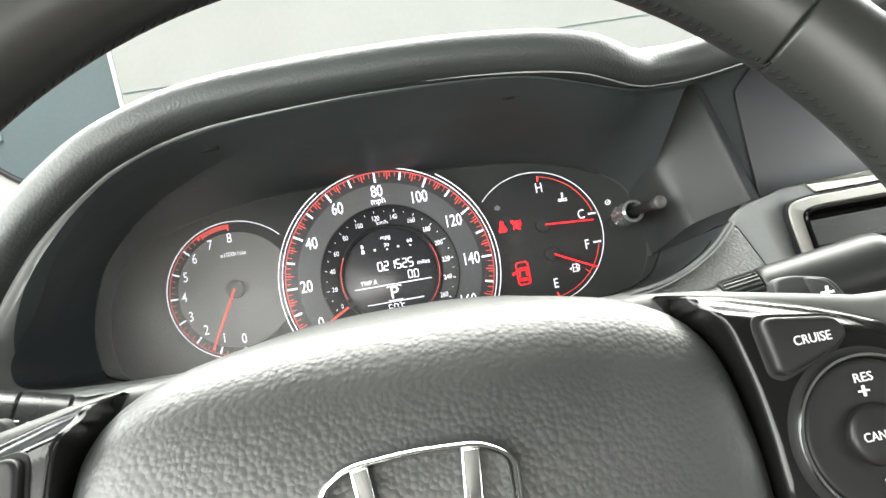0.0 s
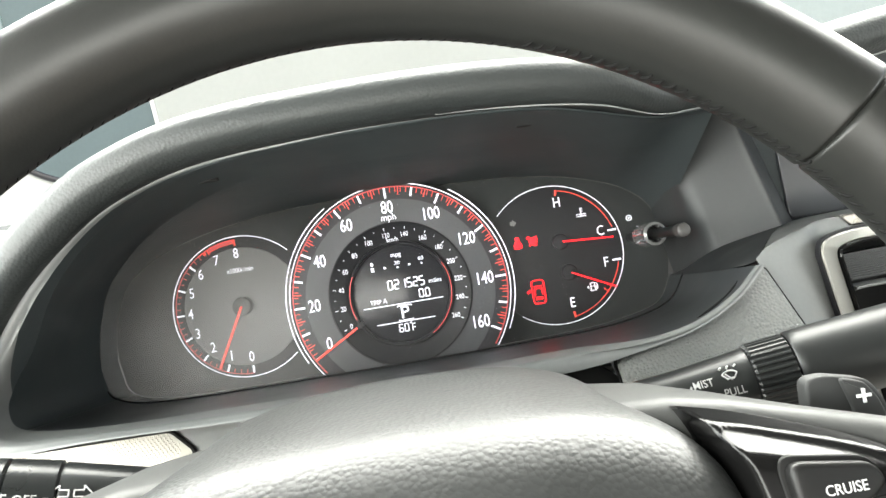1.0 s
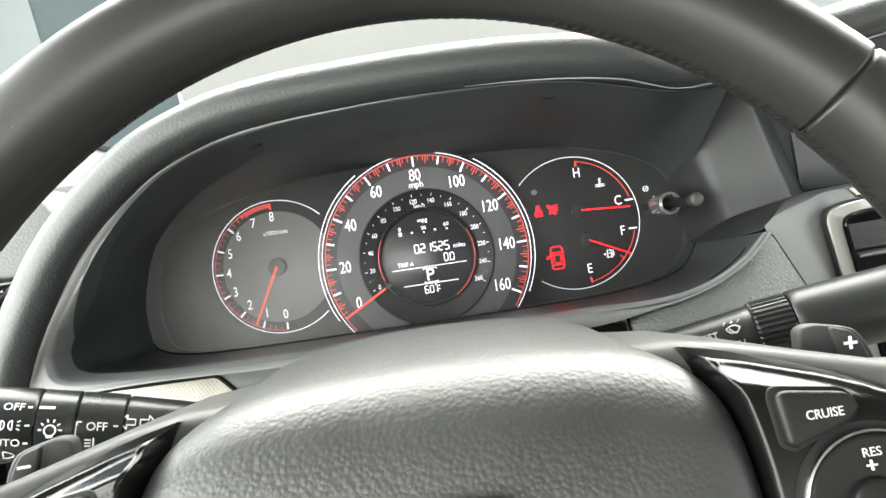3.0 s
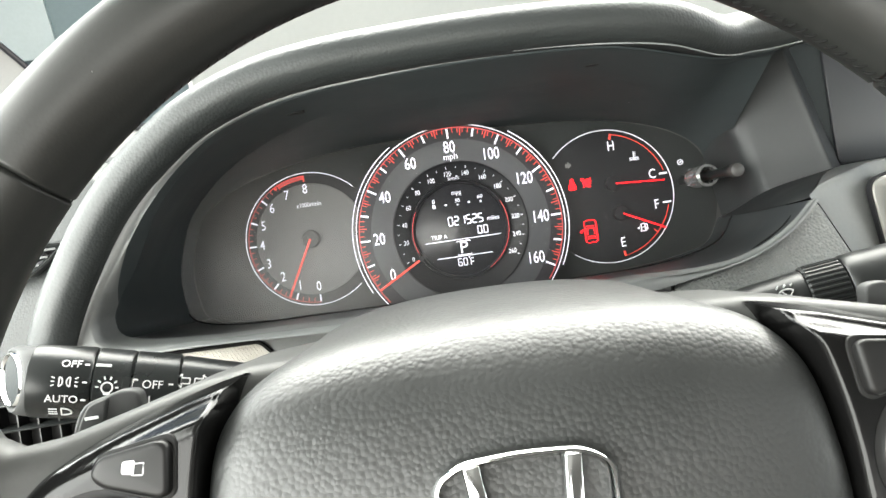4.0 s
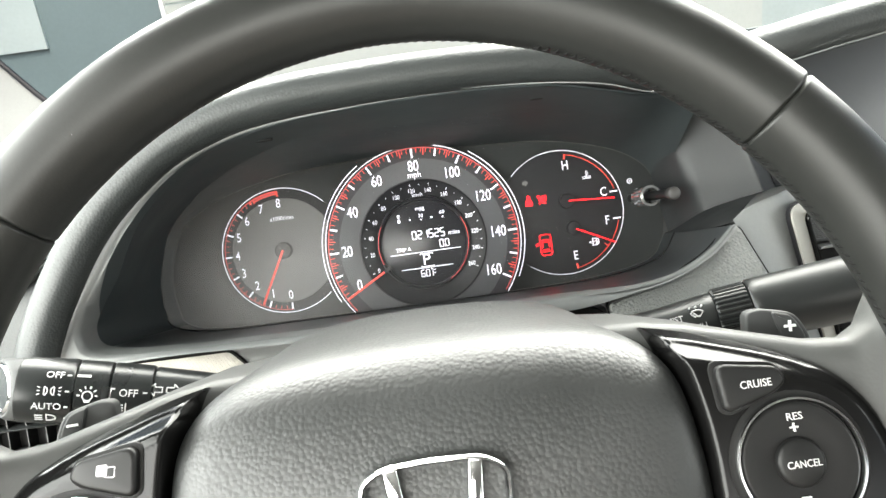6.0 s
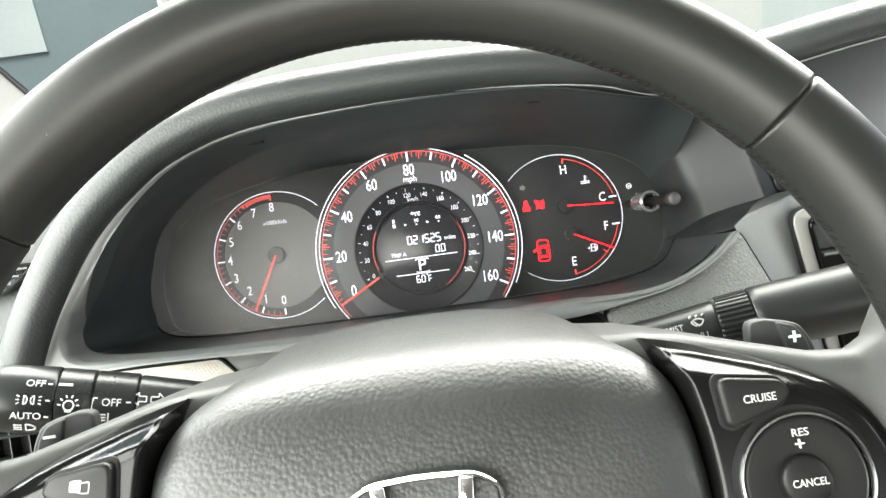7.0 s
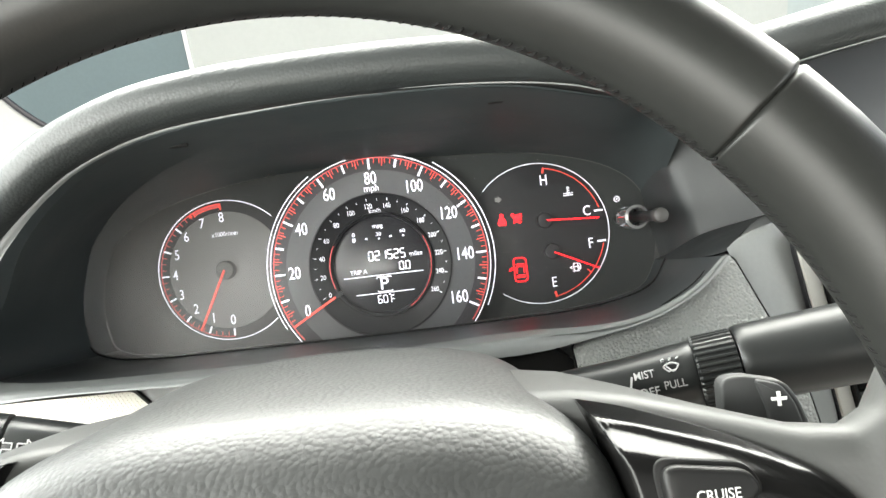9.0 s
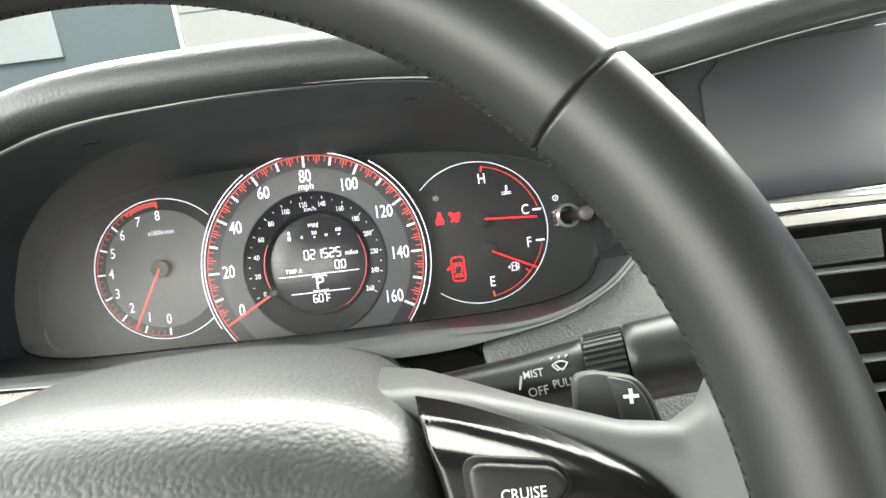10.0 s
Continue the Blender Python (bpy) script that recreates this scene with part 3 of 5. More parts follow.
part("inner_ring", vent_ring(((MID, 0.0008, -0.006), (MID, 0.0008, 0.0030), (MID, 0.0016, 0.0042), (MID, 0.0028, 0.0040), (OPEN, 0.0, 0.0), (OPEN, 0.0, -0.004))), piano_black, vent, "gloss black inner ring")
part("duct_wall", vent_ring(((OPEN, 0.0, -0.004), (OPEN, 0.0005, -0.092))), duct_black, vent)
part("cavity", plate(inset(OPEN, 0.0003), put_vent, -0.098, -0.090, 0.0005), duct_black, vent, "dark duct")
for i in range(5):
    z = -0.0362 - 0.0164 * i
    x0 = 0.2530 + 0.0030 * i
    bm = loft([[V(x, -0.1075 + dy - 0.5 * max(0.0, 0.262 - x), z + dz) for dy, dz in ((0.006, 0.0018), (0.0, 0.0010), (-0.0012, 0.0004), (-0.0014, -0.0002), (-0.0008, -0.0010), (0.010, -0.0024), (0.012, 0.0008))] for x in (x0, 0.264, 0.34, 0.42)], around=True, caps=True)
    part("slat", bm, grey_plastic, vent)
bm = loft([[put_vent(x, z, c) for x, z in ((0.254, -0.0180), (0.336, -0.0168), (0.336, -0.0330), (0.255, -0.0340))] for c in (-0.030, -0.0165)], around=True, caps=True)
ribbed = part("thumb_pad", bm, black_plastic, vent, "finely ribbed thumb pad")
for i in range(11):
    part("rib", bar(bmesh.new(), put_vent, (0.2555, -0.0192 - i * 0.0013), (0.335, -0.0180 - i * 0.0013), 0.0006, -0.0165, -0.0145), black_plastic, ribbed)

SKIN = rounded([(0.108, -0.060), (0.1060, -0.0475), (0.124, -0.0438), (0.149, -0.0384), (0.1725, -0.0270), (0.1895, -0.0135), (0.1945, -0.0150), (0.203, -0.04), (0.215, -0.075), (0.222, -0.15), (0.09, -0.15), (0.098, -0.085)], 0.005)
knee = thing("dash_insert", (0.15, -0.13, -0.15), "grained charcoal dash insert beside the column", "dash trim")
part("skin_panel", plate(SKIN, lambda a, b, c: V(a, -0.1295 - c - 0.30 * (-0.03 - b), b), 0.003, 0.010, 0.003), panel_skin, knee)

part("joint", loft([[V(q.x, -0.1295 - c - 0.30 * (-0.03 - q.y), q.y) for q in inset(SKIN, d)] for d, c in ((-0.0010, 0.0040), (-0.0010, 0.0070), (0.0004, 0.0070))], around=True), duct_black, knee, "dark joint round the insert")

LOWER = [(-0.225, -0.0445), (-0.10, -0.0455), (0.0, -0.048), (0.11, -0.0535), (0.118, -0.09), (0.115, -0.17), (-0.235, -0.17)]
lower = thing("lower_dash", (-0.05, -0.13, -0.17), "satin grey lower dash panel below the instruments", "dash trim")
part("panel", plate(LOWER, lambda a, b, c: V(a, -0.128 - c, b), -0.03, -0.006, 0.003), grey_plastic, lower)
# A black plate paints the shade of the open recess beside the column.
recess = rounded([(0.060, -0.0505), (0.080, -0.0488), (0.100, -0.0495), (0.112, -0.0620), (0.112, -0.11), (0.060, -0.11)], 0.006)
part("recess_plate", plate(recess, lambda a, b, c: V(a, -0.128 - c, b), -0.004, 0.0120, 0.0008), duct_black, lower, "black plate for the shaded recess beside the column")
decor = thing("decor_strip", (-0.16, -0.14, -0.06), "pale metallic decor strip with a fine honeycomb weave", "dash trim")
STRIP = rounded([(-0.250, -0.0462), (-0.1255, -0.0476), (-0.1135, -0.0606), (-0.1200, -0.0700), (-0.15, -0.076), (-0.250, -0.076)], 0.0035)
put_decor = lambda a, b, c: V(a, -0.1215 - c, b)
strip = part("strip", plate(inset(STRIP, 0.0012), put_decor, -0.004, 0.0012, 0.0006), decor_weave, decor)
bm = bmesh.new()
for j in range(13):
    for i in range(56):
        a, b = -0.245 + 0.0022 * (i + 0.5 * (j % 2)), -0.0498 - 0.0019 * j
        if a > -0.1275 + 0.85 * (-0.0498 - b):
            continue
        loft([[put_decor(a + r * math.sin(k * math.pi / 3), b + r * math.cos(k * math.pi / 3), c) for k in range(6)] for r, c in ((0.00105, 0.0010), (0.00085, 0.0016), (0.0004, 0.0014))], around=True, caps=True, bm=bm)
part("honeycomb", bm, decor_weave, strip, "fine raised honeycomb", kind="stuff", sharp=30)
part("surround", loft([[put_decor(q.x, q.y, c) for q in ring] for ring, c in ((inset(STRIP, -0.0006), -0.004), (inset(STRIP, -0.0006), 0.002), (STRIP, 0.0026), (inset(STRIP, 0.0014), 0.002), (inset(STRIP, 0.0014), -0.003))], around=True), duct_black, decor, "thin black edge")

grille = thing("lower_grille", (-0.25, -0.13, -0.09), "black slatted grille below the light stalk", "air grille")
put_grille = lambda a, b, c: V(a, -0.150 - c, b)
part("backing", plate(rounded([(-0.31, -0.050), (-0.205, -0.058), (-0.192, -0.115), (-0.31, -0.115)], 0.004), put_grille, -0.024, -0.014, 0.001), duct_black, grille)
for k, z in enumerate((-0.0600, -0.0738, -0.0880, -0.1020)):
    bm = loft([[V(x, -0.150 + dy, z + dz + (x + 0.263) * 0.02) for dy, dz in ((0.012, 0.0012), (0.0, 0.0006), (-0.0008, 0.0), (0.0, -0.0008), (0.012, -0.0004))] for x in (-0.31, -0.26, -0.20)], around=True, caps=True)
    part("slat", bm, black_plastic, grille)
for i in range(9):
    part("rib", bar(bmesh.new(), put_grille, (-0.300 + 0.0112 * i, -0.060), (-0.300 + 0.0112 * i, -0.112), 0.0006, -0.014, -0.004), black_plastic, grille)

shroud = thing("column_shroud", (0, -0.2, -0.12), "black plastic steering column cover", "column cover")
rows = []
for y, sx, top in ((-0.126, 0.078, -0.0445), (-0.140, 0.077, -0.0385), (-0.158, 0.075, -0.0345), (-0.176, 0.072, -0.0335), (-0.198, 0.068, -0.0370), (-0.220, 0.064, -0.0450), (-0.240, 0.060, -0.056)):
    arch = [V(k * sx, top - d, 0) for k, d in ((-0.95, 0.060), (-1.0, 0.034), (-0.93, 0.020), (-0.75, 0.0105), (-0.45, 0.0040), (0.0, 0.0), (0.45, 0.0040), (0.75, 0.0105), (0.93, 0.020), (1.0, 0.034), (0.95, 0.060))]
    rows.append([V(q.x, y, q.y) for q in spline(arch, 4)] + [V(0.06, y, -0.15), V(-0.06, y, -0.15)])
part("cover", loft(rows, around=True, caps=True), black_plastic, shroud)

LEFT = rounded([(-0.205, 0.055), (-0.222, 0.012), (-0.243, -0.03), (-0.255, -0.09), (-0.258, -0.17), (-0.5, -0.17), (-0.5, 0.05), (-0.33, 0.085), (-0.24, 0.085)], 0.02)
left_dash = thing("dash_end_panel", (-0.35, -0.13, -0.17), "grained charcoal dash end by the driver's door", "dash trim")
part("panel", plate(LEFT, lambda a, b, c: V(a, -0.118 - c + max(0, b) * 0.5, b), -0.05, 0.012, 0.006), hood_leather, left_dash)
side_vent = thing("side_vent", (-0.25, -0.14, -0.01), "small black air vent in the dash end", "air vent")
SIDE = rounded([(-0.2265, 0.0250), (-0.262, 0.0270), (-0.275, 0.004), (-0.2465, 0.0065), (-0.2370, 0.0140)], 0.003)
put_side = lambda a, b, c: V(a, -0.131 - c + max(0, b) * 0.5, b)
part("frame", loft([[put_side(q.x, q.y, c) for q in ring] for ring, c in ((SIDE, -0.004), (SIDE, 0.0015), (inset(SIDE, 0.001), 0.0025), (inset(SIDE, 0.003), 0.0), (inset(SIDE, 0.003), -0.004))], around=True), black_plastic, side_vent)
part("cavity", plate(inset(SIDE, 0.003), put_side, -0.006, -0.0015, 0.0005), dial_dark, side_vent)
for i in range(4):
    bm = bmesh.new()
    bar(bm, put_side, (-0.270, 0.0215 - i * 0.0042), (-0.234 - 0.0042 * i, 0.0215 - i * 0.0042), 0.0012, -0.002, 0.0012)
    part("slat", bm, black_plastic, side_vent)

# ---- windscreen surround ----
bm = slab([[V(x, y, z) for x in (-0.46, -0.2, 0.1, 0.5, 1.1)] for y, z in ((0.055, 0.100), (0.15, 0.105), (0.35, 0.130), (0.60, 0.145))], (0, 0.0, -0.012))
solid("dash_top", bm, hood_leather, "charcoal grained top of the dashboard", "dashboard")
GLASS_EDGE = [(-0.64, 0.46), (-0.555, 0.345), (-0.505, 0.289), (-0.459, 0.238), (-0.425, 0.208), (-0.395, 0.190), (-0.355, 0.176), (-0.30, 0.166)]
pillar = thing("windscreen_pillar", (-0.5, 0.36, 0.1), "pale grey windscreen pillar trim with a black glass edge", "pillar")
inside = spline([V(x, 0.345, z) for x, z in GLASS_EDGE], 5)
rows = [inside, [p + V(-0.012, -0.006, -0.010) for p in inside], [p + V(-0.06, -0.03, -0.045) for p in inside], [p + V(-0.22, -0.10, -0.16) for p in inside]]
part("trim", slab(rows, (-0.01, 0.04, -0.01)), trim_grey, pillar, sharp=60)
part("gasket", tube([p + V(0.002, -0.002, 0.002) for p in inside], 0.0035, 8), dial_dark, pillar, "black rubber glass edge")

# ---- speed dial ----
def polar(a, r, at=(0, 0)):
    return (at[0] + r * math.sin(radians(a)), at[1] + r * math.cos(radians(a)))


def spoke_mark(bm, put, a, r0, r1, wide, low, high, at=(0, 0)):
    return bar(bm, put, polar(a, r0, at), polar(a, r1, at), wide, low, high)


K = 1.489
speedo = part("speedometer", band(0.0500, 0.0770, dial, -0.018, 0.0, n=120), dial_black, cluster, "black speed dial marked in mph")
part("rim_light", band(0.0770, 0.0776, dial, 0.0008, 0.0012, start=-128, end=127.3, n=120), white_glow, speedo, "thin white ring")
part("inner_ring", band(0.0750, 0.0756, dial, -0.001, 0.0004, start=-128, end=127.3, n=120), deep_red_glow, speedo, "thin red ring")
part("outer_arc", band(0.0803, 0.0810, dial, -0.0024, -0.002, start=-118, end=-33, n=50), white_glow, speedo, "white arc light")
part("outer_arc", band(0.0803, 0.0810, dial, -0.0024, -0.002, start=33.5, end=117.3, n=50), white_glow, speedo, "white arc light")
part("number_band", band(0.0500, 0.0665, dial, -0.001, 0.0003, n=120), band_grey, speedo, "dark grey number band")
bm, fine = bmesh.new(), bmesh.new()
for v in range(0, 161, 2):
    a = (v - 80) * K
    if v % 10 == 0:
        part("scale_mark", spoke_mark(bmesh.new(), dial, a, 0.0675 if v % 20 == 0 else 0.0690, 0.0748, 0.0014, 0.0002, 0.0009), white_glow, speedo)
    else:
        spoke_mark(fine, dial, a, 0.0715, 0.0748, 0.00045, 0.0002, 0.0007)
for v in range(5, 160, 10):
    spoke_mark(fine, dial, (v - 80) * K, 0.0695, 0.0748, 0.0006, 0.0002, 0.0007)
part("fine_marks", fine, red_glow, speedo, "fine red marks", kind="stuff")
for v in range(0, 161, 20):
    r = 0.0596 if v >= 100 else 0.0608
    part("numeral", letters(str(v), dial, polar((v - 80) * K * (0.975 if v < 20 else 1.0), r), 0.0086, 0.0006, narrow=0.72), white_glow, speedo, "lit white numeral")
part("unit", letters("mph", dial, (0, 0.0540), 0.0046, 0.0006, narrow=0.95), soft_glow, speedo, "small white unit")
dish = [[dial(r * math.sin(2 * math.pi * i / 96), r * math.cos(2 * math.pi * i / 96), c) for i in range(96)]
        for r, c in ((0.0505, -0.004), (0.0505, 0.0012), (0.0495, 0.0016), (0.0485, 0.0006), (0.0372, -0.0045), (0.0368, -0.0008), (0.0360, -0.0002), (0.0350, -0.001), (0.0345, -0.006))]
part("inner_dish", loft(dish, around=True), dial_dark, speedo, "sunken black inner ring", sharp=30)
sink = lambda a, b, c: V(a, -(c - 0.0045 + 0.0051 * min(1, max(0, (math.hypot(a, b) - 0.0372) / 0.0113))), b)
bm, marks = bmesh.new(), bmesh.new()
for i in range(14):
    a = -114.6 + i * 18.12
    letters(str(i * 20), sink, polar(a, 0.0418), 0.0034, 0.0005, narrow=0.80, bm=bm)
    spoke_mark(marks, sink, a, 0.0455, 0.0473, 0.00045, 0.0001, 0.0005)
    if i < 13:
        spoke_mark(marks, sink, a + 9.06, 0.0455, 0.0466, 0.00035, 0.0001, 0.0005)
part("small_numerals", bm, soft_glow, speedo, "small grey-white numerals", kind="stuff")
part("small_marks", marks, soft_glow, speedo, kind="stuff")
part("unit", letters("km/h", sink, (0, 0.0383), 0.0030, 0.0005), soft_glow, speedo)
part("red_arc", band(0.0355, 0.0360, dial, -0.001, 0.0001, start=62, end=150, n=40), deep_red_glow, speedo, "thin red crescent")
part("red_arc", band(0.0355, 0.0360, dial, -0.001, 0.0001, start=-112, end=-62, n=30), deep_red_glow, speedo, "thin red crescent")
bm = bmesh.new()
a = -119.2
tip, root = Vector(polar(a, 0.0745)), Vector(polar(a, 0.0368))
bar(bm, dial, root, tip, 0.0015, 0.0016, 0.0026)
part("needle", bm, red_glow, speedo, "orange-red needle at zero")
bm = bmesh.new()
bar(bm, dial, polar(a, 0.0325), polar(a, 0.0385), 0.0034, 0.0008, 0.0030)
part("needle_root", bm, dial_dark, speedo)

low = lambda a, b, c: V(a, 0.006 - c, b)
lcd = part("display", disc(0.0346, low, -0.003, 0.0, bevel=0.0003), lcd_glass, speedo, "dark round trip display")
bm = bmesh.new()
letters("mpg", low, (0.0004, 0.0276), 0.0031, 0.0005, bm=bm)
letters("0", low, (-0.0174, 0.0228), 0.0030, 0.0005, bm=bm)
letters("30", low, (0.0004, 0.0216), 0.0026, 0.0005, narrow=1.1, bm=bm)
letters("60", low, (0.0176, 0.0222), 0.0026, 0.0005, narrow=1.1, bm=bm)
for p in ((-0.0085, 0.0193), (0.0089, 0.0193)):
    bar(bm, low, (p[0] - 0.0008, p[1]), (p[0] + 0.0008, p[1]), 0.0014, 0.0002, 0.0005)
bar(bm, low, (-0.0174, 0.0178), (-0.0174, 0.0206), 0.0022, 0.0002, 0.0005)
bar(bm, low, (0.0004, 0.0180), (0.0004, 0.0190), 0.0012, 0.0002, 0.0005)
bar(bm, low, (0.0178, 0.0182), (0.0178, 0.0194), 0.0012, 0.0002, 0.0005)
digits("021525", low, (-0.0083, 0.0066), 0.0062, 0.0005, pitch=0.73, bm=bm)
letters("miles", low, (0.0252, 0.0052), 0.0032, 0.0005, bm=bm)
digits("0.0", low, (0.0128, -0.0022), 0.0056, 0.0005, pitch=0.80, bm=bm)
letters("TRIP A", low, (-0.0168, -0.0040), 0.0031, 0.0005, narrow=0.95, bm=bm)
bar(bm, low, (-0.0279, -0.0074), (0.0292, -0.0074), 0.0006, 0.0002, 0.0005)
bar(bm, low, (-0.0204, -0.0201), (0.0213, -0.0201), 0.0006, 0.0002, 0.0005)
letters("P", low, (0.0005, -0.0140), 0.0088, 0.0005, narrow=1.05, bm=bm)
for s in (-1, 1):
    bar(bm, low, (-0.0045 + 0.0005, -0.0140 + s * 0.0052), (0.0055, -0.0140 + s * 0.0052), 0.0007, 0.0002, 0.0005)
    for q in (-0.0045, 0.006):
        bar(bm, low, (q, -0.0140 + s * 0.0044), (q + 0.0006 * (1 if q < 0 else -1), -0.0140 + s * 0.0052), 0.0007, 0.0002, 0.0005)
digits("60", low, (-0.0050, -0.0245), 0.0052, 0.0005, pitch=0.75, bm=bm)
digits("F", low, (0.0043, -0.0250), 0.0050, 0.0005, bm=bm)
bar(bm, low, (0.0030, -0.0216), (0.0042, -0.0216), 0.0012, 0.0002, 0.0005)
part("readout", bm, white_glow, lcd, "lit white trip readout")

# ---- rev counter ----
TACH = (-0.1133, 0.0091)
flat = lambda a, b, c: V(a, 0.018 - c, b)
tach = part("tachometer", disc(0.0505, flat, -0.004, 0.0006, at=TACH, n=96), dial_dark, cluster, "grey rev counter dial")
part("disc", disc(0.0425, flat, 0.0, 0.0014, at=TACH, n=80), dial_grey, tach, "satin grey disc")
part("ring", band(0.0504, 0.0510, flat, 0.0004, 0.0012, at=TACH, start=140, end=406, n=120), white_glow, tach, "thin white ring")
part("red_line", band(0.0483, 0.0488, flat, -0.001, 0.0012, at=TACH, start=180, end=360, n=90), deep_red_glow, tach, "thin red line")
zone = part("red_zone", band(0.0462, 0.0482, flat, -0.001, 0.0014, at=TACH, start=336, end=358.4, n=20), deep_red_glow, tach, "dull red warning zone")
for r0, r1, a0, a1 in ((0.0481, 0.0487, 326, 359.4), (0.0457, 0.0462, 335, 359.4), (0.0457, 0.0487, 358.4, 359.4), (0.0450, 0.0487, 334.6, 335.6), (0.0462, 0.0481, 330.5, 333.0)):
    part("zone_edge", band(r0, r1, flat, -0.001, 0.0017, at=TACH, start=a0, end=a1, n=16), red_glow, zone, "bright red edge")
bm, fine = bmesh.new(), bmesh.new()
for i in range(9):
    a = 180 + 22.5 * i
    if i not in (7, 8):
        part("scale_mark", spoke_mark(bmesh.new(), flat, a, 0.0430, 0.0482, 0.0012, 0.0006, 0.0018, at=TACH), white_glow, tach)
    for j in range(1, 4):
        if i < 7:
            spoke_mark(fine, flat, a + j * 5.625, 0.0452, 0.0478, 0.00045, 0.0006, 0.0014, at=TACH)
    r = 0.0368 if i < 3 else 0.0382
    part("numeral", letters(str(i), flat, polar(a, r, TACH), 0.0072, 0.0017, narrow=0.78), white_glow, tach, "lit white numeral")
part("scale_mark", spoke_mark(bmesh.new(), flat, 360, 0.0440, 0.0486, 0.0010, 0.0006, 0.0019, at=TACH), red_glow, tach)
part("fine_marks", fine, deep_red_glow, tach, kind="stuff")
part("unit", letters("x1000r/min", flat, (-0.1120, 0.0352), 0.0034, 0.0017, narrow=0.85), soft_glow, tach)
part("needle_hub", disc(0.0066, flat, 0.0, 0.0085, at=TACH, n=40, bevel=0.0008), hub_grey, tach, "black needle cap")
bm = bmesh.new()
bar(bm, flat, TACH, polar(207.5, 0.0465, TACH), 0.0015, 0.0078, 0.0092)
part("needle", bm, red_glow, tach, "orange-red needle just above idle")

# ---- temperature and fuel ----
GAUGE = (0.1146, 0.0086)
gauge = part("fuel_gauge", disc(0.0503, flat, -0.004, 0.0006, at=GAUGE, n=96), dial_dark, cluster, "black temperature and fuel dial")
part("ring", band(0.0504, 0.0509, flat, 0.0004, 0.0012, at=GAUGE, start=-47, end=217, n=110), soft_glow, gauge, "thin pale ring")
part("red_line", band(0.0469, 0.0473, flat, -0.001, 0.0014, at=GAUGE, start=10, end=73, n=40), red_glow, gauge, "thin red line")
part("red_line", band(0.0469, 0.0473, flat, -0.001, 0.0014, at=GAUGE, start=105, end=171, n=40), red_glow, gauge, "thin red line")
for a, w in ((10.1, 0.0013), (170.6, 0.0013), (133, 0.0006)):
    part("end_mark", spoke_mark(bmesh.new(), flat, a, 0.0435, 0.0475, w, 0.0006, 0.0018, at=GAUGE), red_glow, gauge, "red mark")
for z in (0.0202, -0.0018):
    part("scale_mark", bar(bmesh.new(), flat, (0.1560, z), (0.1620, z), 0.0013, 0.0006, 0.0018), white_glow, gauge)
for word, p in (("H", (0.1222, 0.0461)), ("C", (0.1506, 0.0206)), ("F", (0.1508, -0.0028)), ("E", (0.1217, -0.0278))):
    part("letter", letters(word, flat, p, 0.0072, 0.0017, narrow=0.8), white_glow, gauge, "lit white letter")
for at, tip in (((0.1196, 0.0175), (0.1580, 0.0150)), ((0.1224, -0.0052), (0.1545, -0.0210))):
    hub = part("needle_hub", disc(0.0056, flat, 0.0, 0.006, at=at, n=32), dial_dark, gauge, "black needle cap")
    d = (Vector(tip) - Vector(at)).normalized()
    bm = bmesh.new()
    bar(bm, flat, Vector(at) + d * 0.0015, tip, 0.0008, 0.0055, 0.0062)
    part("needle", bm, warn_red, hub, "thin red needle")
# thermometer and pump marks
def strokes(lines, wide):
    bm = bmesh.new()
    for line in lines:
        for p, q in zip(line, line[1:]):
            bar(bm, flat, p, q, wide, 0.0006, 0.0017)
    return bm


def wave(x, z, n=2):
    return [(x + 0.0007 * i, z + (0.0003 if i % 2 else -0.0003)) for i in range(2 * n + 1)]


bm = strokes([[(0.1386, 0.0346), (0.1386, 0.0397)], wave(0.1352, 0.0350), wave(0.1394, 0.0350), wave(0.1352, 0.0336, 5)], 0.0005)
for z in (0.0392, 0.0380, 0.0368):
    bar(bm, flat, (0.1386, z), (0.1400, z), 0.0005, 0.0006, 0.0017)
loft([[flat(0.1386 + 0.0009 * math.cos(t), 0.0350 + 0.0009 * math.sin(t), c) for t in [i * math.pi / 6 for i in range(12)]] for c in (0.0006, 0.0017)], around=True, caps=True, bm=bm)
part("coolant_symbol", bm, soft_glow, gauge, "small thermometer symbol")
bm = strokes([[(0.1369, -0.0212), (0.1369, -0.0158), (0.1399, -0.0158), (0.1399, -0.0212)], [(0.1369, -0.0182), (0.1399, -0.0182)], [(0.1360, -0.0213), (0.1408, -0.0213)],
              [(0.1399, -0.0186), (0.1408, -0.0187), (0.1409, -0.0204), (0.1416, -0.0204), (0.1417, -0.0172), (0.1407, -0.0160)]], 0.0006)
loft([[flat(*q, c) for q in ((0.1338, -0.0187), (0.1356, -0.0176), (0.1356, -0.0198))] for c in (0.0006, 0.0017)], around=True, caps=True, bm=bm)
part("fuel_symbol", bm, soft_glow, gauge, "small fuel pump symbol")
# warning lights
bm = bmesh.new()
loft([[flat(0.0892 + q[0], 0.0215 + q[1], c) for q in ((-0.0026, -0.0042), (0.0026, -0.0042), (0.0030, -0.0022), (0.0016, 0.0012), (-0.0016, 0.0012), (-0.0030, -0.0022))] for c in (0.0006, 0.0017)], around=True, caps=True, bm=bm)
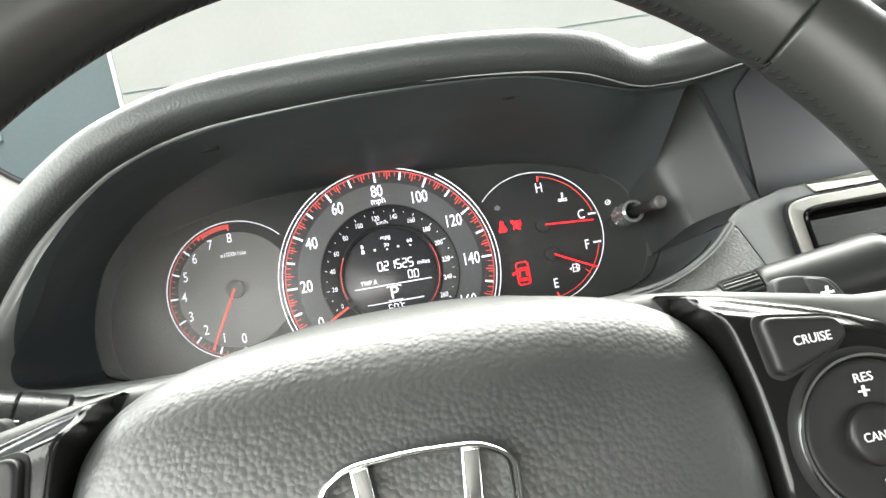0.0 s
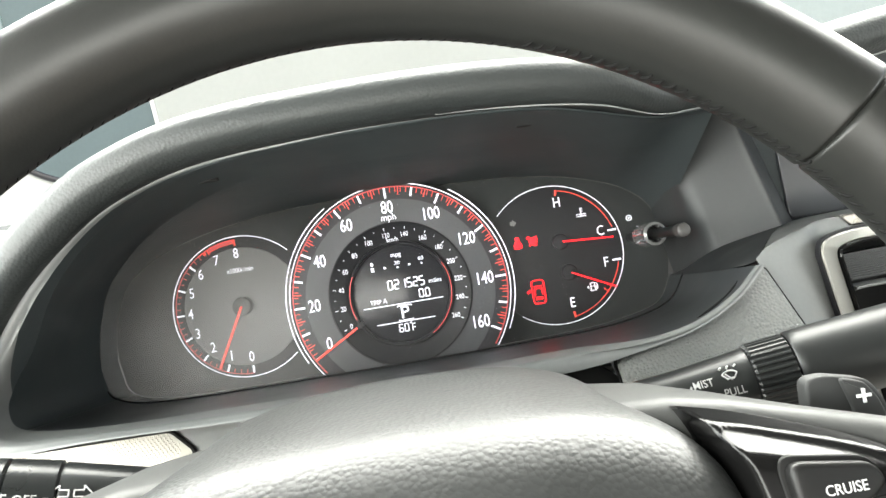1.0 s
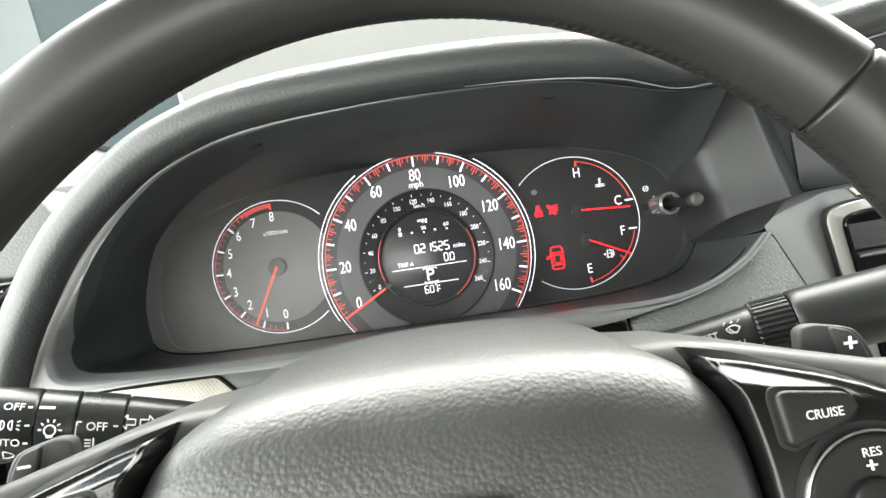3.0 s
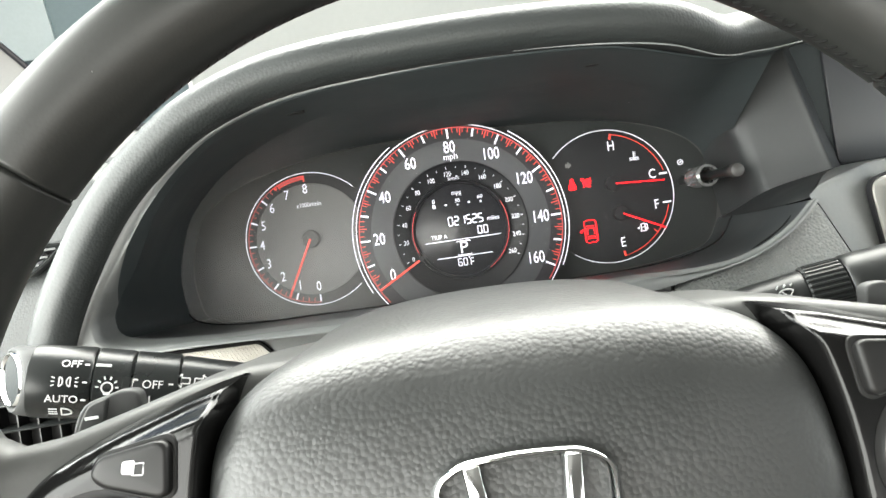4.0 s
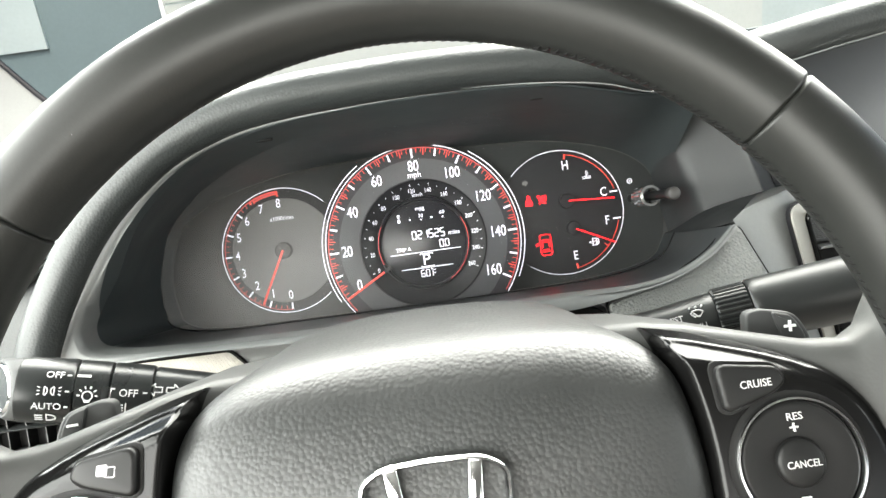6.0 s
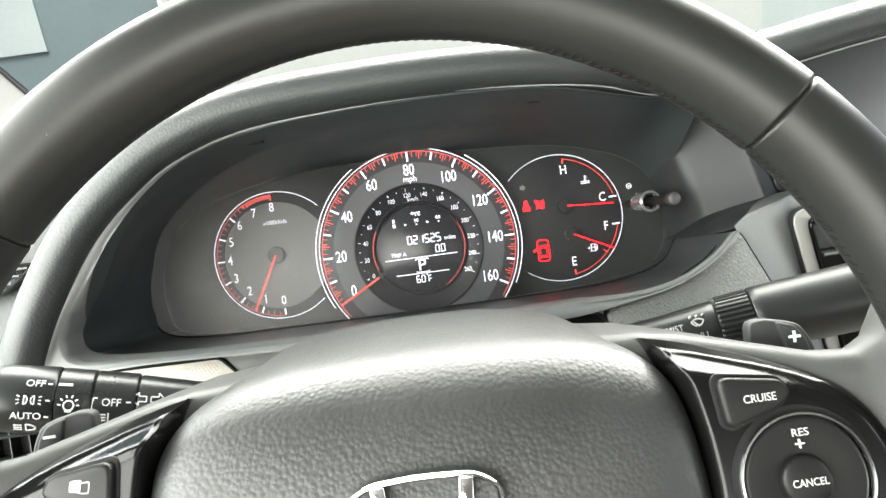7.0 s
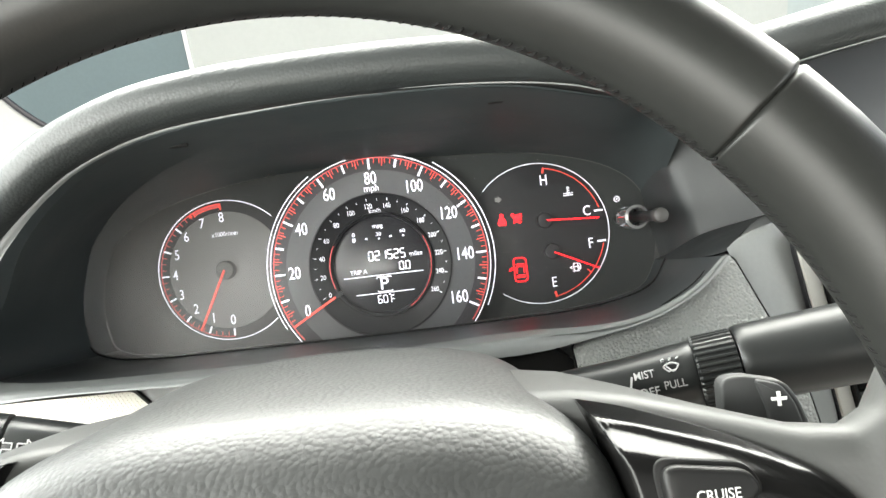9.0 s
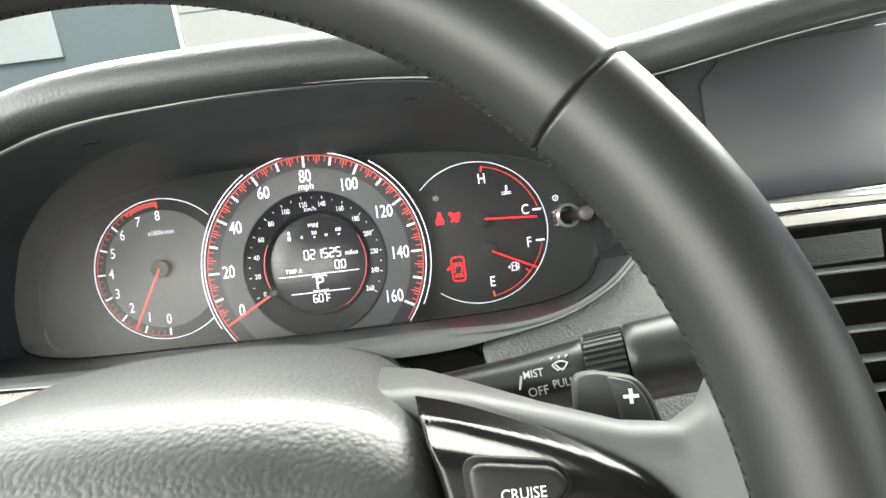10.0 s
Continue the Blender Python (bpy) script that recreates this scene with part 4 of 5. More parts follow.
loft([[flat(0.0892 + 0.0014 * math.cos(t), 0.0244 + 0.0014 * math.sin(t), c) for t in [i * math.pi / 6 for i in range(12)]] for c in (0.0006, 0.0017)], around=True, caps=True, bm=bm)
part("warning_light", bm, warn_red, gauge, "lit red triangular warning symbol")
bm = strokes([[(0.0978, 0.0224), (0.0988, 0.0206), (0.1008, 0.0186), (0.1030, 0.0182)], [(0.0988, 0.0206), (0.0976, 0.0180)], [(0.1000, 0.0204), (0.1016, 0.0200)]], 0.0011)
for x, z, r in ((0.0974, 0.0240, 0.0012), (0.1008, 0.0222, 0.0019)):
    loft([[flat(x + r * math.cos(t), z + r * math.sin(t), c) for t in [i * math.pi / 6 for i in range(12)]] for c in (0.0006, 0.0017)], around=True, caps=True, bm=bm)
for p, q in (((0.1026, 0.0236), (0.1036, 0.0246)), ((0.1030, 0.0222), (0.1042, 0.0224)), ((0.1024, 0.0208), (0.1036, 0.0202))):
    bar(bm, flat, p, q, 0.0006, 0.0006, 0.0017)
part("warning_light", bm, warn_red, gauge, "lit red round warning symbol")
CAR = rounded([(-0.0048, 0.0088), (0.0048, 0.0088), (0.0048, -0.0088), (-0.0048, -0.0088)], 0.0028)
bm = loft([[flat(0.0985 + q.x, -0.0158 + q.y, c) for q in ring] for ring, c in ((CAR, 0.0006), (CAR, 0.0017), (inset(CAR, 0.0006), 0.0017), (inset(CAR, 0.0006), 0.0006))], around=True)
for z, w in ((0.0040, 0.0030), (0.0024, 0.0026), (-0.0040, 0.0026), (-0.0054, 0.0030)):
    bar(bm, flat, (0.0985 - w, -0.0158 + z), (0.0985 + w, -0.0158 + z), 0.0005, 0.0006, 0.0017)
for s in (-1, 1):
    bar(bm, flat, (0.0985 + s * 0.0027, -0.0182), (0.0985 + s * 0.0027, -0.0134), 0.0005, 0.0006, 0.0017)
bar(bm, flat, (0.0905, -0.0158), (0.0928, -0.0142), 0.0014, 0.0006, 0.0017)
part("door_light", bm, warn_red, gauge, "lit red open-door warning symbol")
bm = band(0.0016, 0.0021, flat, 0.0, 0.0012, at=(0.1732, 0.0266), n=24)
bar(bm, flat, (0.1728, 0.0262), (0.1738, 0.0272), 0.0007, 0.0, 0.0012)
part("dimmer_symbol", bm, soft_glow, cluster, "small dial-light symbol")
bm = bmesh.new()
bar(bm, flat, (0.0860, 0.0363), (0.0885, 0.0363), 0.0030, 0.0006, 0.0010)
loft([[flat(*q, c) for q in ((0.0882, 0.0390), (0.0908, 0.0363), (0.0882, 0.0336))] for c in (0.0006, 0.0010)], around=True, caps=True, bm=bm)
part("turn_arrow", bm, dial_grey, gauge, "unlit grey arrow")

# clear cover with the veil of reflected light painted on as a pale film
cover = bpy.data.materials.new("hazed_clear_cover")
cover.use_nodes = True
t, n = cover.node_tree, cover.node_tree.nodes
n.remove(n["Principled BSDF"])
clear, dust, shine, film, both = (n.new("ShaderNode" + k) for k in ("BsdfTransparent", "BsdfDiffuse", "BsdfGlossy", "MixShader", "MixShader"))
# the diffuse node gives the painted haze its pale colour
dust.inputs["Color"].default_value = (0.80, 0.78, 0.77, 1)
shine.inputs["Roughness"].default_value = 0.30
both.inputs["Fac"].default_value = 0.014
place, split, haze_height, cloud, thick = (n.new("ShaderNode" + k) for k in ("TexCoord", "SeparateXYZ", "MapRange", "TexNoise", "Math"))
haze_height.inputs["From Min"].default_value, haze_height.inputs["From Max"].default_value = 0.13, 0.0
haze_height.inputs["To Min"].default_value, haze_height.inputs["To Max"].default_value = 0.03, 0.42
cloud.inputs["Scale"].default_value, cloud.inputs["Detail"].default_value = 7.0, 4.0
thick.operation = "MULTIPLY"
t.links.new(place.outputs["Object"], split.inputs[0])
t.links.new(split.outputs["Z"], haze_height.inputs["Value"])
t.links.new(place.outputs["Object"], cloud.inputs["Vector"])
# the painted haze grows denser towards the driver's door
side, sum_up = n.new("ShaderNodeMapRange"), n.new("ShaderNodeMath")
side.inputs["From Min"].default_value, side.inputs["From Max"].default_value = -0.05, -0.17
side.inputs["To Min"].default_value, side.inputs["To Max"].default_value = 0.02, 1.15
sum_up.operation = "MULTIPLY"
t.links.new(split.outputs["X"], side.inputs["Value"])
t.links.new(haze_height.outputs["Result"], sum_up.inputs[0])
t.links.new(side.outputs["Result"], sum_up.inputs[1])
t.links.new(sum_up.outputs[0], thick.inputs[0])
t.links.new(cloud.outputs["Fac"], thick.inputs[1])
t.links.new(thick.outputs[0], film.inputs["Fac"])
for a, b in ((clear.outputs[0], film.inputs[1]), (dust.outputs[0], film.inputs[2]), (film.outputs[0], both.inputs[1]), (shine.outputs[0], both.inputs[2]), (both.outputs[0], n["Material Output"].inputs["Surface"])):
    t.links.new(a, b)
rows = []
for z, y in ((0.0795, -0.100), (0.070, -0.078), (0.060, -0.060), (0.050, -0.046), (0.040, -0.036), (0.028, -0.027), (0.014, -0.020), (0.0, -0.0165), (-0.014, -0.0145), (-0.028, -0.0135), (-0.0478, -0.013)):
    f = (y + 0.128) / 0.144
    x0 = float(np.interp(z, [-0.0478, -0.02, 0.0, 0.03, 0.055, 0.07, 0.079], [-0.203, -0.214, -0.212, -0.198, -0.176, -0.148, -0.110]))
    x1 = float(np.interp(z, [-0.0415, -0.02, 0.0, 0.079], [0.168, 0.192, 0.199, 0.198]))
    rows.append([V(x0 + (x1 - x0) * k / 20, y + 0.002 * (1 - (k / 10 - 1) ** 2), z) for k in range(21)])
lens = part("clear_cover", slab(rows, (0, 0.0012, 0)), cover, cluster, "clear plastic cover with a painted pale haze", sharp=60)
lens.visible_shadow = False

# trip reset knob
knob = thing("reset_knob", (0.1745, 0.018, 0.012), "black push knob with a clear collar beside the dials", "knob")
part("stem", tube([V(0.1725, 0.018, 0.0123), V(0.1735, -0.02, 0.012), V(0.1768, -0.0745, 0.0113)], 0.0033, 20), black_plastic, knob)
part("cap", tube([V(0.1766, -0.070, 0.0113), V(0.1768, -0.0755, 0.0113), V(0.17685, -0.077, 0.0113), V(0.1769, -0.0778, 0.0113)], [0.0044, 0.0046, 0.0042, 0.0030], 24), hub_grey, knob, "rounded grey cap")
bm = loft([[V(0.1728 + r * math.cos(t), y, 0.012 + r * math.sin(t)) for t in [i * math.pi / 16 for i in range(32)]] for r, y in ((0.0052, -0.020), (0.0052, -0.033), (0.0060, -0.037), (0.0078, -0.036), (0.0082, -0.030), (0.0082, -0.012))], around=True)
part("collar", bm, knob_clear, knob, "clear collar round the stem")

# ---- steering wheel ----
car_wheel = thing("steering_wheel", tuple(HUB), "black leather steering wheel with gloss black spokes and chrome emblem frame", "steering wheel")
R, TUBE = 0.1775, 0.0160
SEAMS = (49.4, -49.4)
angles = sorted({round(a, 3) for a in np.arange(-180, 180, 2.5)} | {round(s + d, 3) for s in SEAMS for d in np.arange(-1.2, 1.25, 0.15)})
rows = []
for a in angles:
    dip = sum(math.exp(-((a - s) / 0.20) ** 2) for s in SEAMS)
    ring = []
    for j in range(36):
        f = 2 * math.pi * j / 36
        swell = 0.10 * math.exp(-((a + 78) / 24) ** 2) + 0.02 * math.exp(-((a - 82) / 26) ** 2)
        r = TUBE * (1 - 0.07 * dip + swell)
        rr = R - r * math.cos(f)
        t = radians(a)
        ring.append(wheel(rr * math.sin(t), rr * math.cos(t), 1.04 * r * math.sin(f)))
    rows.append(ring)
part("rim", loft(rows + rows[:1], around=True), rim_leather, car_wheel, "smooth worn black leather rim", sharp=60)
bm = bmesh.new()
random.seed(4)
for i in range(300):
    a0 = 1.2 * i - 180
    # thread drawn thicker and prouder on the right, where the light picks it out
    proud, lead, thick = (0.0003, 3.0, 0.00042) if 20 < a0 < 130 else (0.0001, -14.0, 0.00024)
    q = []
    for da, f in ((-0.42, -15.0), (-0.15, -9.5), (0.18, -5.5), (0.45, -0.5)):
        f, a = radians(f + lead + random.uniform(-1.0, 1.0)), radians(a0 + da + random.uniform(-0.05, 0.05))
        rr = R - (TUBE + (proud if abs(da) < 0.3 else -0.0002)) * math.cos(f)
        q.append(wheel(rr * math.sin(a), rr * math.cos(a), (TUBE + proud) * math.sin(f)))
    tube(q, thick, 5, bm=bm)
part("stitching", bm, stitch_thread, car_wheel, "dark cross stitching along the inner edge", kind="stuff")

bm = bmesh.new()
for i in range(14):
    a, f, r = radians(random.uniform(-88, 88)), radians(random.uniform(60, 150)), random.uniform(0.00012, 0.00030)
    rr = R - (TUBE + 0.0002) * math.cos(f)
    mid = wheel(rr * math.sin(a), rr * math.cos(a), 1.04 * (TUBE + 0.0002) * math.sin(f))
    bmesh.ops.create_icosphere(bm, subdivisions=1, radius=r, matrix=Matrix.Translation(mid))
part("dust_flecks", bm, trim_grey, car_wheel, "pale dust flecks on the leather", kind="stuff")

HALF = [(0.0, 0.0632), (0.025, 0.0627), (0.046, 0.0610), (0.060, 0.0585), (0.0705, 0.0553), (0.0800, 0.0500), (0.0865, 0.0425), (0.0905, 0.0320), (0.0930, 0.012), (0.0940, -0.015), (0.090, -0.045), (0.075, -0.07), (0.05, -0.085), (0.0, -0.09)]
pad = spline([V(a, b, 0) for a, b in HALF] + [V(-a, b, 0) for a, b in HALF[-2:0:-1]], 5, closed=True)
# Rings from the back of the cover to its front: depth, height of the crown, share of the width.
PROFILE = [(-0.125, 0.0690, 0.90), (-0.113, 0.0715, 0.915), (-0.105, 0.0722, 0.92), (-0.095, 0.0706, 0.925), (-0.078, 0.0666, 0.935), (-0.060, 0.0624, 0.95), (-0.045, 0.0588, 0.97), (-0.034, 0.0560, 0.985),
           (-0.026, 0.0534, 0.995), (-0.0195, 0.0500, 0.998), (-0.0140, 0.0455, 0.990), (-0.0098, 0.0405, 0.974), (-0.0068, 0.0350, 0.945), (-0.0045, 0.0290, 0.895), (-0.0028, 0.0220, 0.80), (-0.0014, 0.0140, 0.60), (-0.0006, 0.007, 0.33)]
profile = spline([V(*p) for p in PROFILE], 2)
rows = [[wheel(p.x * q.z, p.y * (q.y / 0.0632 if p.y > 0 else q.z), q.x) for p in pad] for q in profile]
part("airbag_cover", loft(rows, around=True, caps=True), pad_leather, car_wheel, "coarse-grained black airbag cover", sharp=70)
part("hub_core", plate([(p.x * 1.015, p.y * 0.80) for p in pad], wheel, -0.085, -0.040, 0.006), dial_dark, car_wheel, "black hub behind the cover")

BADGE = rounded([(-0.0255, 0.0135), (-0.0175, 0.0185), (0.0, 0.0195), (0.0175, 0.0185), (0.0255, 0.0135), (0.0245, -0.004), (0.0195, -0.020), (-0.0195, -0.020), (-0.0245, -0.004)], 0.006)
put_badge = lambda a, b, c: wheel(a, b - 0.0035, c)
badge = part("emblem_frame", loft([[put_badge(q.x, q.y, c) for q in ring] for ring, c in ((BADGE, 0.0), (BADGE, 0.0042), (inset(BADGE, 0.0009), 0.0054), (inset(BADGE, 0.0017), 0.0054), (inset(BADGE, 0.0026), 0.0040), (inset(BADGE, 0.0026), 0.0))], around=True), chrome, car_wheel, "chrome rounded emblem frame")
for s in (-1, 1):
    leg = [(s * 0.0165, 0.0165), (s * 0.0115, 0.0168), (s * 0.0075, -0.0185), (s * 0.0125, -0.0185)]
    leg = leg if s > 0 else leg[::-1]
    part("emblem_bar", plate(leg, put_badge, 0.0005, 0.0050, 0.0012), chrome, badge, "slanted chrome bar")

horn = [(0.0690, -0.0062), (0.0715, -0.0052), (0.0745, -0.0056), (0.0762, -0.0048), (0.0762, -0.0104), (0.0745, -0.0094), (0.0715, -0.0098), (0.0690, -0.0088)]
bm = bmesh.new()
for p, q in zip(horn, horn[1:] + horn[:1]):
    bar(bm, wheel, p, q, 0.0006, -0.010, -0.0052)
part("horn_mark", bm, pad_leather, car_wheel, "embossed horn symbol on the cover")

# Stations of a spoke from the hub to the rim: across, front top, front, back top, back, bottom.
STATIONS = [(0.060, 0.0500, -0.048, 0.0610, -0.100, -0.052), (0.084, 0.0490, -0.0370, 0.0570, -0.078, -0.054), (0.100, 0.0458, -0.0300, 0.0510, -0.060, -0.055), (0.119, 0.0400, -0.0205, 0.0434, -0.043, -0.056),
            (0.138, 0.0345, -0.0125, 0.0368, -0.032, -0.057), (0.150, 0.0340, -0.0090, 0.0350, -0.028, -0.058), (0.157, 0.0388, -0.0065, 0.0392, -0.026, -0.061), (0.163, 0.0500, -0.0045, 0.0500, -0.024, -0.066), (0.170, 0.0640, -0.0020, 0.0640, -0.022, -0.072)]


def spoke_body(put):
    rows = []
    across = [r[0] for r in STATIONS]
    for q in spline([V(a, 0, 0) for a in across], 4):
        t1, f1, t2, f2, low = (float(np.interp(q.x, across, [r[k] for r in STATIONS])) for k in range(1, 6))
        ring = rounded([(t1, f1), (t2, f2), (low, f2 - 0.004), (low, f1)], 0.0085, 5)
        rows.append([put(q.x, w.x, w.y) for w in ring])
    return loft(rows, around=True, caps=True)


# The gloss trim of a spoke: its upper edge, and the edge along the cover and below.
TRIM_TOP = spline([V(a, b, 0) for a, b in ((0.0838, 0.0478), (0.0925, 0.0456), (0.100, 0.0432), (0.110, 0.0395), (0.120, 0.0353), (0.130, 0.0298), (0.140, 0.0232), (0.148, 0.0130), (0.1535, -0.002), (0.155, -0.018))], 6)
TRIM_LOW = spline([V(a, b, 0) for a, b in ((0.0842, 0.0468), (0.0872, 0.0385), (0.0900, 0.0288), (0.0922, 0.0150), (0.0932, 0.0), (0.0936, -0.020), (0.100, -0.046), (0.125, -0.046), (0.146, -0.040), (0.155, -0.021))], 6)


def off_line(p, line):
    """The distance of a point from a polyline."""
    best = 1.0
    for a, b in zip(line, line[1:]):
        f = min(1.0, max(0.0, (p - a).dot(b - a) / (b - a).length_squared))
        best = min(best, (p - a - (b - a) * f).length)
    return best


def trim_depth(p):
    """How far the gloss trim lies back at a point: a wide chamfer below its upper edge, and a rounded lip along the cover."""
    d, e = off_line(p, TRIM_TOP), off_line(p, TRIM_LOW[:37])
    drop = float(np.interp(p.x, [0.085, 0.100, 0.110, 0.120, 0.130, 0.140, 0.150], [0.0300, 0.0235, 0.0195, 0.0145, 0.0085, 0.0055, 0.0030]))
    tall = float(np.interp(p.x, [0.085, 0.100, 0.110, 0.120, 0.130, 0.145], [0.0110, 0.0105, 0.0095, 0.0080, 0.0060, 0.0040]))
    fall = float(np.interp(d / tall, [0.0, 0.36, 0.60, 0.95, 1.15], [1.02, 0.42, 0.33, 0.06, 0.0]))
    lip = max(0.0, 1 - e / 0.0016)
    return -0.0035 - drop * fall - 0.0022 * lip * lip


def trim_sheet(put):
    rows = []
    for t, low in zip(TRIM_TOP, TRIM_LOW):
        row = [put(t.x, t.y, -0.050)]
        for k in range(37):
            q = t.lerp(low, (k / 36) ** 1.25)
            row.append(put(q.x, q.y, trim_depth(q)))
        row.append(put(low.x, low.y, -0.050))
        rows.append(row)
    return loft(rows)


BUTTON = [(0.0966, 0.0322), (0.1175, 0.0290), (0.1202, 0.0240), (0.1160, 0.0205), (0.1003, 0.0156), (0.0978, 0.0170)]
for s in (1, -1):
    flipped = lambda a, b, c, s=s: wheel(s * a, b, c - 0.0010)
    side = "right" if s > 0 else "left"
    spoke = part("spoke", spoke_body(lambda a, b, c, s=s: wheel(s * a, b, c)), spoke_skin, car_wheel, "grey-black moulded spoke")
    part("spoke_trim", trim_sheet(lambda a, b, c, s=s: wheel(s * a, b, c)), piano_black, spoke, "gloss black spoke trim", sharp=50)
    part("button_well", plate(rounded(inset(BUTTON, -0.0012), 0.005), flipped, -0.006, -0.0020, 0.0004), duct_black, spoke, "dark gap round the button")
    part("button", plate(rounded(BUTTON, 0.005), flipped, -0.006, 0.0016, 0.0017, steps=4), button_plastic, spoke, "satin black push button")
    part("pad_ring", loft([[flipped(0.1200 + r * math.sin(t), -0.0030 + r * math.cos(t), c) for t in [i * math.pi / 48 for i in range(96)]] for r, c in ((0.0214, -0.006), (0.0214, -0.0008), (0.0210, 0.0004), (0.0203, 0.0004), (0.0199, -0.0006), (0.0199, -0.005))], around=True), chrome, spoke, "thin chrome ring")
    part("control_pad", disc(0.0197, flipped, -0.006, -0.0008, at=(0.1200, -0.0030), n=80, bevel=0.0015, crown=-0.0012), button_plastic, spoke, "round satin black control pad")
    part("pad_gap", band(0.0214, 0.0232, flipped, -0.006, -0.0022, at=(0.1200, -0.0030)), duct_black, spoke, "dark gap round the pad")
    part("centre_button", disc(0.0080, flipped, -0.005, 0.0014, at=(0.1195, -0.0030), n=48, bevel=0.0016, crown=0.0006), button_plastic, spoke, "round centre button")
    PADDLE = rounded([(0.1285, -0.0420), (0.1345, -0.0410), (0.1475, -0.0440), (0.1510, -0.0500), (0.1540, -0.060), (0.150, -0.085), (0.127, -0.085)], 0.004)
    lever = lambda a, b, c, s=s: V(s * a + 0.002, -0.2785 - c - (a - 0.13) * 0.12, b)
    paddle = part("shift_paddle", plate(PADDLE, lever, -0.004, 0.0015, 0.0012), paddle_plastic, car_wheel, "black gear shift paddle")
    part("grip_face", plate(rounded([(0.138, -0.0422), (0.1455, -0.0445), (0.1490, -0.0500), (0.1517, -0.060), (0.149, -0.083), (0.1415, -0.083), (0.1408, -0.052)], 0.002), lever, 0.001, 0.0028, 0.0009), paddle_plastic, paddle, "black raised grip face")
    bm = bmesh.new()
    bar(bm, lever, (0.1405 + 0.0017, -0.0487), (0.1405 + 0.0061, -0.0487), 0.0010, 0.0026, 0.0032)
    if s > 0:
        bar(bm, lever, (0.1444, -0.0465), (0.1444, -0.0509), 0.0010, 0.0026, 0.0032)
    part("sign", bm, white_trim, paddle, "white plus sign" if s > 0 else "white minus sign")
    if s > 0:
        part("legend", letters("CRUISE", flipped, (0.1092, 0.0240), 0.0025, 0.0019, narrow=0.92), white_print, spoke, "white printed word")
        part("legend", letters("RES", flipped, (0.1204, 0.0117), 0.0024, -0.0003, narrow=1.05), white_print, spoke)
        bm = bmesh.new()
        bar(bm, flipped, (0.1184, 0.0083), (0.1212, 0.0083), 0.0005, -0.0012, -0.0003)
        bar(bm, flipped, (0.1198, 0.0069), (0.1198, 0.0097), 0.0005, -0.0012, -0.0003)
        part("legend", bm, white_print, spoke, "white plus sign")
        part("legend", bar(bmesh.new(), flipped, (0.1178, -0.0142), (0.1208, -0.0142), 0.0006, -0.0012, -0.0003), white_print, spoke, "white minus sign")
        part("legend", letters("SET", flipped, (0.1195, -0.0180), 0.0026, -0.0003, narrow=1.05), white_print, spoke)
        part("legend", letters("CANCEL", flipped, (0.1195, -0.0032), 0.0023, 0.0024, narrow=0.9), white_print, spoke)
    else:
        icon = rounded([(0.1062, 0.0272), (0.1098, 0.0272), (0.1104, 0.0238), (0.1068, 0.0234)], 0.0008)
        bm = loft([[flipped(q.x, q.y, c) for q in icon] for c in (0.001, 0.0018)], around=True, caps=True)
        wing = [Vector((q.x - 0.0026, q.y - 0.0008)) for q in icon]
        loft([[flipped(q.x, q.y, c) for q in ring] for ring, c in ((wing, 0.001), (wing, 0.0016), (inset(wing, 0.0004), 0.0016), (inset(wing, 0.0004), 0.001))], around=True, bm=bm)
        part("legend", bm, white_print, spoke, "white mode symbol")

# ---- stalks ----
def stalk(p0, p1):
    """Frames along a stalk from its outer end: put(u, v, w): u along it, v round it upwards from the front, w off its surface of that radius."""
    p0, p1 = Vector(p0), Vector(p1)
    along = (p1 - p0).normalized()
    front = (V(0, -1, 0) - along * along.dot(V(0, -1, 0))).normalized()
    above = along.cross(front) if along.x < 0 else front.cross(along)
    above = above if above.z > 0 else -above

    def ring(u, r, n=40, flat=1.0):
        return [p0 + along * u + front * (r * math.cos(2 * math.pi * j / n)) + above * (r * flat * math.sin(2 * math.pi * j / n)) for j in range(n)]

    def wrap(r, flip):
        def put(a, b, c):
            f = b / r
            return p0 + along * (a * flip) + front * ((r + c) * math.cos(f)) + above * ((r + c) * math.sin(f))
        return put

    return ring, wrap, (p1 - p0).length


def turned(ring, spec, n=40, flat=1.0):
    return loft([ring(u, r, n, flat) for u, r in spec], around=True, caps=True)


ring, wrap, length = stalk((-0.2045, -0.2275, -0.0375), (-0.075, -0.190, -0.0700))
lights = thing("light_stalk", (-0.08, -0.19, -0.07), "black headlight and indicator stalk with white printed symbols", "control stalk")


def cut_end(steps):
    """Rings at the stalk's end, cut off askew so that the end face looks towards the driver."""
    along = (V(-0.075, -0.190, -0.0700) - V(-0.2045, -0.2275, -0.0375)).normalized()
    return loft([[q + along * (k * r * math.cos(2 * math.pi * j / 40)) for j, q in enumerate(ring(u, r))] for u, r, k in steps], around=True, caps=True)


part("end_cap", cut_end(((0.0030, 0.0110, 0.62), (0.0010, 0.0122, 0.60), (0.0010, 0.0134, 0.54), (0.0030, 0.0145, 0.42), (0.0100, 0.0150, 0.0))), paddle_plastic, lights, "rounded black end")
part("end_ring", cut_end(((0.0030, 0.0102, 0.62), (0.0006, 0.0104, 0.62), (0.0, 0.0108, 0.62), (0.0002, 0.0113, 0.62), (0.0012, 0.0117, 0.62))), chrome, lights, "bright ring")
part("end_face", cut_end(((0.0014, 0.0050, 0.62), (0.0020, 0.0085, 0.62), (0.0026, 0.0103, 0.62), (0.0040, 0.0103, 0.62))), duct_black, lights, "black end face")
